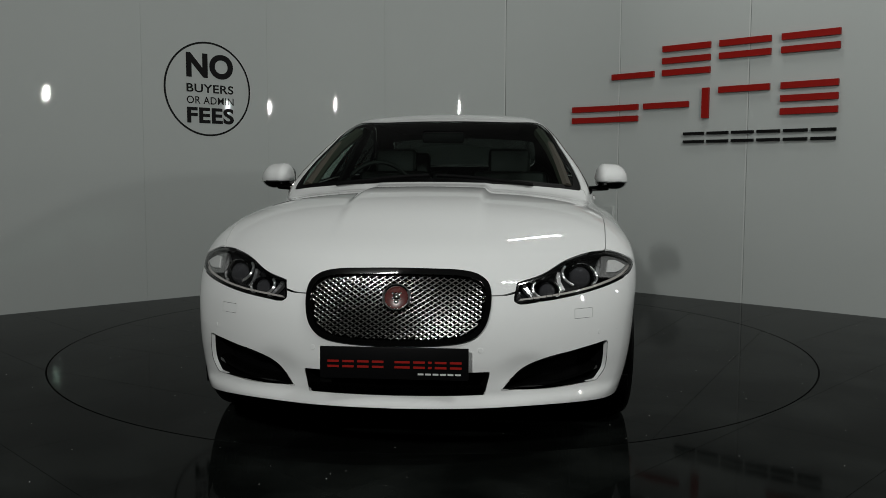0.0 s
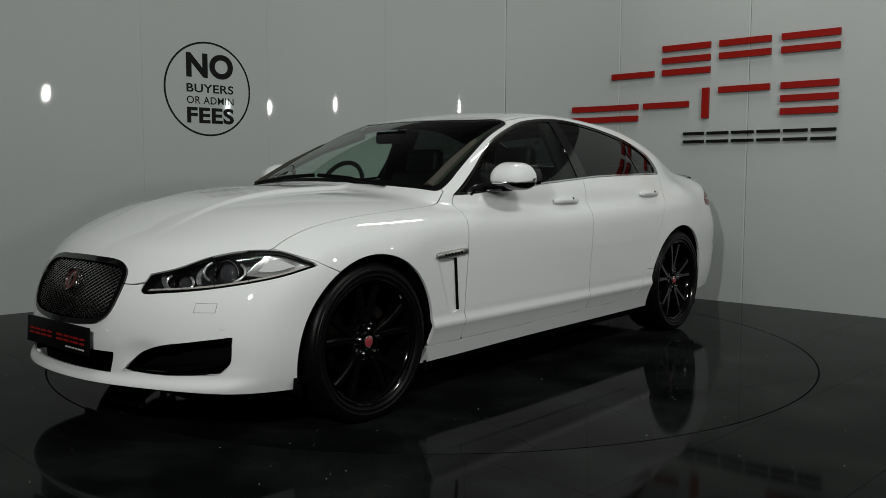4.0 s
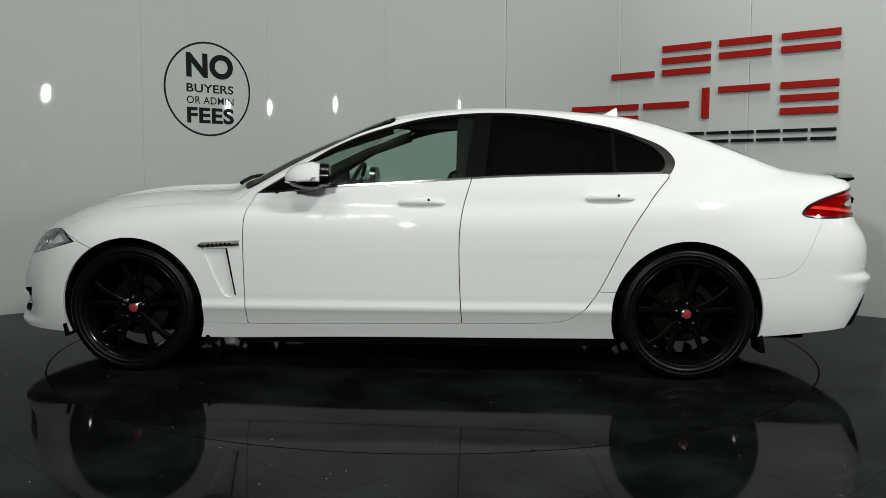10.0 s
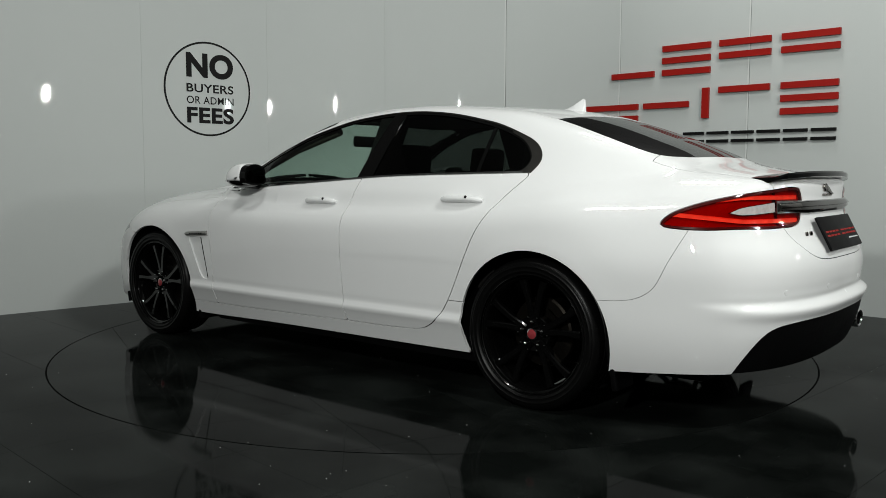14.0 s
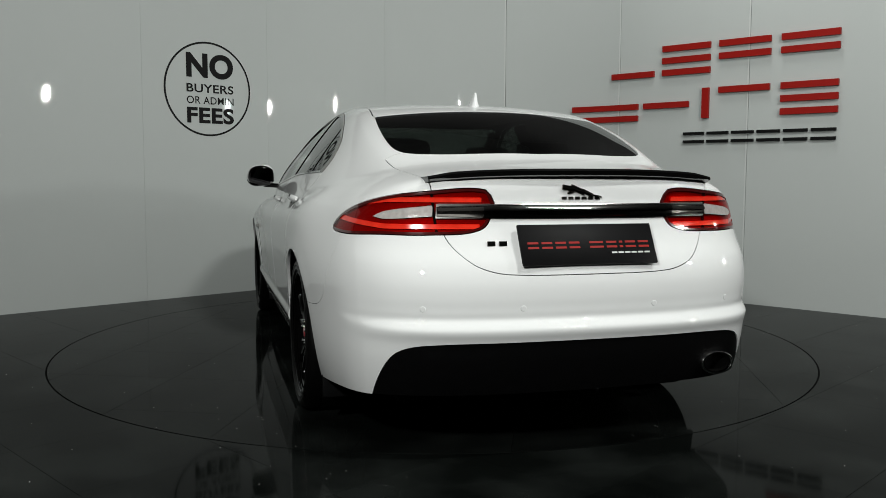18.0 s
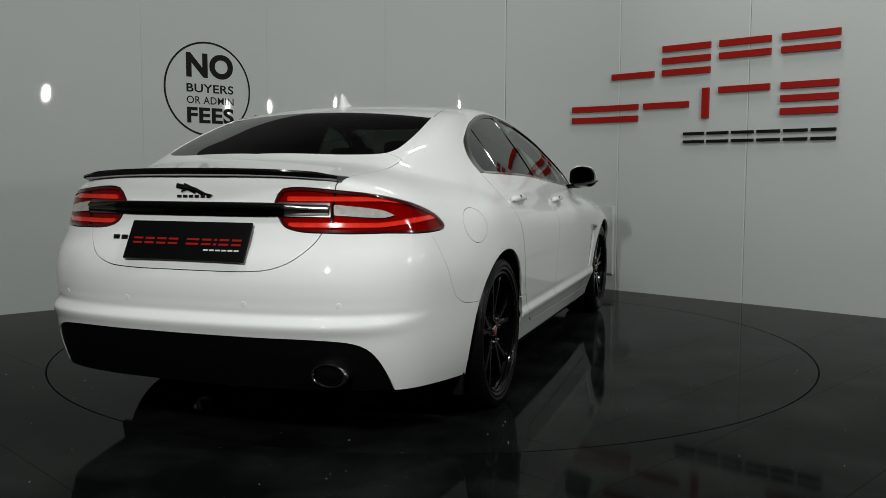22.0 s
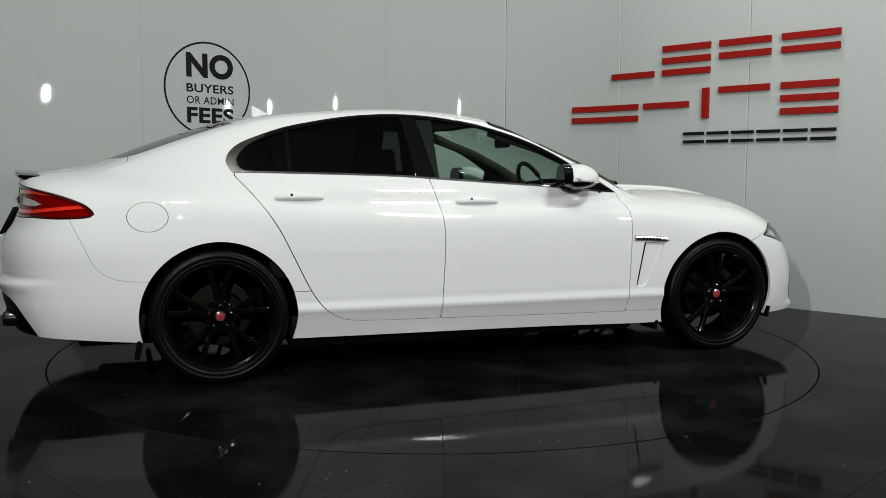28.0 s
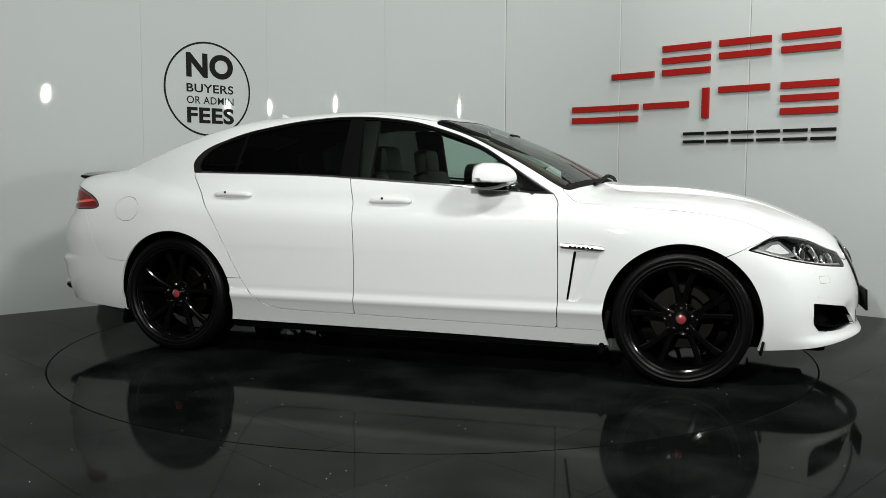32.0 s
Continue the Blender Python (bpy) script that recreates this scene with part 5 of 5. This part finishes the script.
# ---- sides: handles, vents, mirrors, aerial, wipers ----
for side, doors in ((1, 0), (-1, 1)):
    for door, u0, z0 in ((front_doors[doors], -0.087, 0.905), (rear_doors[doors], -1.054, 0.931)):
        hp = surface("v", u0, z0, 1.4)
        n = normals(np.array([hp]))[0]
        seat_m = Matrix.Translation((hp.x, side * hp.y, hp.z)) @ pose(0, 0, 0, side * math.degrees(math.asin(n[2])), 0, math.degrees(math.asin(-n[0])) * side)
        bm = bmesh.new()
        cols = []
        for i in range(17):
            s_ = -1 + 2 * i / 16
            out = 0.036 - 0.018 * s_**4 - 0.004 * s_**2
            hgt = 0.0140 * (1 - 0.10 * s_**2) * (1 - 0.5 * step(abs(s_), 0.93, 1.0))
            cols.append([bm.verts.new((s_ * 0.122, side * yy, zz)) for yy, zz in ((0.004, hgt), (out * 0.8, hgt), (out, hgt * 0.5), (out, -hgt * 0.5), (out * 0.8, -hgt), (0.004, -hgt))])
        for p, q in zip(cols, cols[1:]):
            for k in range(6):
                bm.faces.new((p[k], p[(k + 1) % 6], q[(k + 1) % 6], q[k]))
        bm.faces.new(cols[0])
        bm.faces.new(cols[-1][::-1])
        grip = part("grip", bm, PAINT, None, sharp=50)
        grip.parent = door
        grip.matrix_local = seat_m
        grip.name = "door_handle"
        tagged(grip, "white door handle")
        key = turned([(0.0, 0.0385), (0.0065, 0.038), (0.0075, 0.034)], 16)
        key.transform(Matrix.Translation((-0.040, 0, 0.005)) if side > 0 else Matrix.Translation((-0.040, 0, 0.005)) @ pose(0, 0, 0, 0, 0, 180))
        lock = part("lock", key, INK, door, "black lock button")
        lock.matrix_local = seat_m
    # vent blade on the wing, and a dark bar for the slot's shade
    vent = fenders[doors]
    bm = bmesh.new()
    cols = []
    for i in range(13):
        u = 1.078 - 0.218 * i / 12
        p = surface("v", u, 0.69, 1.4)
        hh = 0.017 - 0.008 * step(0.10 - i / 12, 0, 0.1)
        zc = 0.682 + 0.012 * i / 12
        cols.append([bm.verts.new((u, side * (p.y + o), zc + z)) for o, z in ((-0.004, hh), (0.010, hh * 0.7), (0.013, 0), (0.010, -hh * 0.7), (-0.004, -hh))])
    for p, q in zip(cols, cols[1:]):
        for k in range(4):
            bm.faces.new((p[k], p[k + 1], q[k + 1], q[k]))
    bm.faces.new(cols[0])
    bm.faces.new(cols[-1][::-1])
    blade = part("vent_blade", bm, STEELTRIM, vent, "dark chrome vent blade", sharp=25)
    for i in range(6):
        u = 1.02 - 0.022 * i
        p = surface("v", u, 0.69, 1.4)
        part("blade_bar", box(u, side * (p.y + 0.0135), 0.6855 + 0.0012 * i, 0.014, 0.003, 0.010), BLACK, vent, smooth=False)
    pts = []
    for i in range(9):
        z = 0.668 - 0.25 * i / 8
        u = 0.930 - 0.040 * i / 8
        p = surface("v", u, z, 1.4)
        pts.append((u, side * (p.y - 0.006), z))
    part("slot_shade", tube(pts, 0.0075, 6), DARK, vent, "dark bar standing in for the vent slot's shade")
    # door mirror
    mir = piece("door_mirror", None, car, "white door mirror with a black base")
    mir.matrix_local = pose(0, 0, 0)

    def shaped(cut_z0, cut_z1):
        bm = bmesh.new()
        rows_ = []
        for i in range(21):
            f = i / 20
            y = 0.850 + 0.178 * f
            full = (1 - (1 - min(1, f / 0.30)) ** 2.2) ** 0.5 * (1 - max(0, (f - 0.55) / 0.45) ** 2.4 * 0.92) ** 0.5 if 0 < f < 1 else 0.12
            row = []
            for k in range(28):
                a = 2 * math.pi * k / 28
                cx, cz = math.cos(a), math.sin(a)
                deep = 0.145 if cx > 0 else 0.080
                x = 0.480 + deep * abs(cx) ** 0.8 * (1 if cx > 0 else -1) * (0.30 + 0.70 * full) - 0.05 * f * f * (1 if cx > 0 else 0.3)
                z = 1.036 + (0.084 if cz > 0 else 0.056) * abs(cz) ** 0.8 * (1 if cz > 0 else -1) * full * (1 - 0.25 * max(cx, 0) ** 2) - 0.010 * f
                row.append(bm.verts.new((x, side * y, min(max(z, cut_z0), cut_z1))))
            rows_.append(row)
        for p, q in zip(rows_, rows_[1:]):
            for k in range(28):
                bm.faces.new((p[k], p[(k + 1) % 28], q[(k + 1) % 28], q[k]))
        bm.faces.new(rows_[0])
        bm.faces.new(rows_[-1][::-1])
        return bm

    part("mirror_cap", shaped(1.014, 1.2), PAINT, mir, "white mirror cap", sharp=60)
    part("mirror_base", shaped(0.9, 1.0135), BLACK, mir, "black mirror base", sharp=60)
    bm = bmesh.new()
    box(0.525, side * 0.850, 0.980, 0.10, 0.14, 0.030, 0.010, pose(0, 0, 0, side * 4, 0, 0), bm=bm)
    part("mirror_arm", bm, BLACK, mir, "black mirror arm")
    oval = rounded([(0.868, 1.0), (0.95, 0.992), (1.012, 1.005), (1.022, 1.045), (1.0, 1.092), (0.93, 1.108), (0.872, 1.085), (0.862, 1.04)], 5)
    for nm, mt, x0, x1, sc, lb in (("mirror_frame", BLACK, 0.424, 0.382, 1.05, "black mirror frame"), ("mirror_glass", MIRROR, 0.384, 0.379, 0.86, "mirror glass, darkened for the dark hall it reflects")):
        bm = bmesh.new()
        cy_, cz_ = oval[:, 0].mean(), oval[:, 1].mean()
        ra = [bm.verts.new((x0 - 0.10 * (y - 0.94), side * (cy_ + (y - cy_) * sc), cz_ + (z - cz_) * sc)) for y, z in oval]
        rb = [bm.verts.new((x1 - 0.10 * (y - 0.94), side * (cy_ + (y - cy_) * sc * 0.97), cz_ + (z - cz_) * sc * 0.97)) for y, z in oval]
        for k in range(len(ra)):
            bm.faces.new((ra[k], ra[(k + 1) % len(ra)], rb[(k + 1) % len(ra)], rb[k]))
        bm.faces.new(ra)
        bm.faces.new(rb[::-1])
        part(nm, bm, mt, mir, lb)
    pts = []
    for i in range(9):
        f = 0.25 + 0.70 * i / 8
        full = (1 - (1 - min(1, f / 0.30)) ** 2.2) ** 0.5 * (1 - max(0, (f - 0.55) / 0.45) ** 2.4 * 0.92) ** 0.5
        pts.append((0.482 + 0.145 * 0.97 * (0.30 + 0.70 * full) - 0.05 * f * f, side * (0.850 + 0.178 * f), 1.0135))
    part("indicator", tube(pts, 0.0055, 6), CHROME, mir, "thin clear indicator strip")

bm = bmesh.new()
rows_ = []
for u, hw, h in ((-1.075, 0.004, 0.0), (-1.10, 0.024, 0.008), (-1.14, 0.03, 0.028), (-1.175, 0.028, 0.052), (-1.20, 0.022, 0.068), (-1.208, 0.02, 0.064), (-1.212, 0.024, 0.0)):
    base = ROOF(u) - 0.006
    rows_.append([bm.verts.new(c) for c in ((u, hw, base), (u, hw * 0.45, base + h * 0.45), (u, 0.004, base + h + 0.004), (u, -0.004, base + h + 0.004), (u, -hw * 0.45, base + h * 0.45), (u, -hw, base))])
for p, q in zip(rows_, rows_[1:]):
    for k in range(5):
        bm.faces.new((p[k], p[k + 1], q[k + 1], q[k]))
bm.faces.new(rows_[-1])
part("aerial_fin", bm, PAINT, car, "white fin aerial on the roof", sharp=60)
for y0, y1 in ((0.50, 0.02), (-0.02, -0.50)):
    pts = []
    for i in range(13):
        y = y0 + (y1 - y0) * i / 12
        u = 0.985 - 0.20 * y * y + 0.02 - 0.07 * (i / 12 if y0 > 0 else 1 - i / 12) * 0.6
        pts.append((u + 0.012, y, surface("w", u + 0.012, y, 1.7).z + 0.018))
    part("wiper", tube(pts, 0.011, 6), PLASTIC, car, "black windscreen wiper")

# ---- inside: seats, dashboard, wheel, mirror ----


def seat(x, y, rear=False):
    s = piece("seat", None, car, "dark leather seat")
    s.matrix_local = pose(x, y, 0)
    wd = 0.50 if not rear else 0.60
    part("cushion", box(0.05, 0, 0.50, 0.50, wd, 0.16, 0.05, segments=3), HIDE, s)
    part("backrest", box(-0.24, 0, 0.80, 0.14, wd * 0.95, 0.56, 0.055, pose(0, 0, 0, 0, -16, 0), 3), HIDE, s)
    part("headrest", box(-0.335, 0, 1.135, 0.10, 0.27, 0.17, 0.04, pose(0, 0, 0, 0, -8, 0), 3), HIDE, s, "dark leather headrest")
    for d in (-0.06, 0.06):
        part("headrest_post", tube([(-0.315, d, 1.02), (-0.33, d, 1.10)], 0.006), CHROME, s)


for y in (0.37, -0.37):
    seat(0.03, y)
    seat(-0.85, y, True)
dash = bmesh.new()
box(0.73, 0, 0.845, 0.38, 1.28, 0.18, 0.06, bm=dash, segments=3)
box(0.60, -0.37, 0.945, 0.18, 0.42, 0.07, 0.03, bm=dash, segments=3)
part("dashboard", dash, HIDE, car, "dark dashboard")
part("rear_shelf", box(-1.52, 0, 1.0, 0.62, 1.1, 0.05, 0.02), HIDE, car)
rimw = bmesh.new()
ringp = [(0.185 * math.cos(2 * math.pi * i / 32), 0, 0.185 * math.sin(2 * math.pi * i / 32)) for i in range(33)]
tube(ringp, 0.014, 8, rimw)
box(0, 0, 0, 0.11, 0.03, 0.10, 0.012, bm=rimw)
box(0, 0, 0, 0.34, 0.02, 0.035, 0.006, bm=rimw)
rimw.transform(pose(0.47, -0.37, 0.955) @ pose(0, 0, 0, 0, -24, 0) @ pose(0, 0, 0, 0, 0, 90))
part("steering_wheel", rimw, HIDE, car, "dark steering wheel")
part("inside_mirror", box(0.40, 0, 1.265, 0.03, 0.24, 0.07, 0.02), PLASTIC, car, "dark rear-view mirror")
for side in (1, -1):
    part("door_card", box(-0.25, side * 0.80, 0.74, 1.9, 0.04, 0.46, 0.015), HIDE, car)
    pts = [(0.84, side * 0.675, 0.985), (0.62, side * 0.640, 1.105), (0.40, side * 0.600, 1.205), (0.10, side * 0.545, 1.305)]
    part("pillar_lining", tube(pts, 0.030, 8), LINING, car, "cream windscreen pillar lining")
    part("belt_pillar", box(-0.36, side * 0.66, 1.17, 0.20, 0.03, 0.42, 0.012, pose(0, 0, 0, side * 27, 0, 0)), HIDE, car, "dark centre pillar lining")
part("headlining", box(-0.55, 0, 1.365, 1.25, 0.86, 0.02, 0.009), CREAM, car, "cream headlining")

# ---- on the wall: sign of raised bars, round notice ----


def on_wall(s, z, out):
    p, n = wall_at(float(s))
    return p.x + n.x * out, p.y + n.y * out, float(z)


def bar(parent, s0, s1, z0, z1, out, material, name):
    part(name, wall_sheet(s0, s1, z0, z1, out, out - 0.004, 4), material, parent, smooth=False)


sign = tagged(new("wall_sign"), "raised red and black bars in three rows on the wall", "sign")
LOW, MID, TOP = (0.0, 0.2), (0.4, 0.6), (0.8, 1.0)
for row, z0, z1 in (([(-0.073, 0.346, (LOW,)), (0.426, 0.861, (LOW, MID, TOP)), (0.939, 1.366, (MID, TOP)), (1.45, 1.89, (MID, TOP))], 1.912, 2.167),
                    ([(-0.47, 0.196, (LOW, MID)), (0.252, 0.678, (MID,)), (0.798, 0.858, ((0.0, 1.0),)), (0.942, 1.366, (TOP,)), (1.455, 1.89, (LOW, MID, TOP))], 1.535, 1.788)):
    for a, b, levels in row:
        for f0, f1 in levels:
            bar(sign, a, b, z0 + (z1 - z0) * f0, z0 + (z1 - z0) * f1, 0.03, RED, "red_bar")
for k in range(6):
    a = 0.635 + 0.2125 * k
    for f0, f1 in ((0.0, 0.26), (0.74, 1.0)):
        bar(sign, a, a + 0.185, 1.330 + 0.092 * f0, 1.330 + 0.092 * f1, 0.025, INK, "black_bar")

hatch = tagged(new("wall_hatch"), "white service hatch cover low on the panelled wall", "hatch")
part("cover", wall_sheet(-0.78, -0.035, 0.15, 0.77, 0.016, 0.014, 12), WALL, hatch, smooth=False)
part("edge_strip", wall_sheet(-0.047, -0.032, 0.145, 0.775, 0.020, 0.019, 1), TRIM, hatch, "pale edge strip", smooth=False)

notice = tagged(new("round_notice"), "round black-ringed notice about fees on the wall", "notice")
bm = bmesh.new()
SC, ZC, RR = -ARC_L - 0.521, 1.785, 0.402
for i in range(96):
    a0, a1 = 2 * math.pi * i / 96, 2 * math.pi * (i + 1) / 96
    q = []
    for a, r, o in ((a0, RR, 0.003), (a1, RR, 0.003), (a1, RR - 0.016, 0.003), (a0, RR - 0.016, 0.003), (a0, RR, 0.001), (a1, RR, 0.001)):
        q.append(bm.verts.new(on_wall(SC + r * math.cos(a), ZC + r * math.sin(a), o)))
    bm.faces.new(q[:4])
    bm.faces.new((q[0], q[4], q[5], q[1]))
part("ring", bm, INK, notice, smooth=False)


def lettering(text, s0, s1, z0, z1, bold, parent):
    """Words flat on the wall, fitted between two places and two heights."""
    cu = bpy.data.curves.new("words", "FONT")
    cu.body, cu.extrude, cu.offset = text, 0.0, bold
    cu.space_character = 1.05
    tmp = new("words", cu)
    bpy.context.view_layer.update()
    me = bpy.data.meshes.new_from_object(tmp.evaluated_get(bpy.context.evaluated_depsgraph_get()))
    bpy.data.objects.remove(tmp)
    co = np.array([v.co[:] for v in me.vertices])
    lo, hi = co.min(0), co.max(0)
    for v, c in zip(me.vertices, co):
        v.co = on_wall(s0 + (s1 - s0) * (c[0] - lo[0]) / (hi[0] - lo[0]), z0 + (z1 - z0) * (c[1] - lo[1]) / (hi[1] - lo[1]), 0.003)
    me.materials.append(INK)
    return piece("notice_text", me, parent, text.lower() + " in black letters")


for text, z0, z1, bold in (("NO", 1.877, 2.088, 0.045), ("BUYERS", 1.753, 1.826, 0.02), ("OR ADMIN", 1.656, 1.720, 0.008), ("FEES", 1.491, 1.628, 0.035)):
    lettering(text, -ARC_L - 0.722, -ARC_L - 0.284, z0, z1, bold, notice)

# ---- floor tiles ----
lay_tiles(floor, radians(45), 0.3, 0.13, TABLE_R + 0.005, True, in_room, reach=38)
lay_tiles(turntable, radians(66 + 90), 0.03, 0.02, TABLE_R - 0.004, False, lambda x, y: math.hypot(x, y) < 2.8)


# ---- what turns ----
def motions():
    """Car and turntable turn together, clockwise from above."""
    knots = [(0.0, -94.95), (3.5, -125.97), (9.0, -174.3), (14.5, -222.9), (19.0, -262.86), (25.5, -320.4), (32.0, -377.82)]
    ts, an = [k[0] for k in knots], [k[1] for k in knots]
    rows = [(t, float(np.interp(t, ts, an))) for t in range(0, 33)]
    walk(turntable, [(t, pose(0, 0, 0, 0, 0, a)) for t, a in rows])
    walk(car, [(t, pose(0, 0, 0, 0, 0, a) @ pose(0.092, 0.097, 0)) for t, a in rows])


motions()
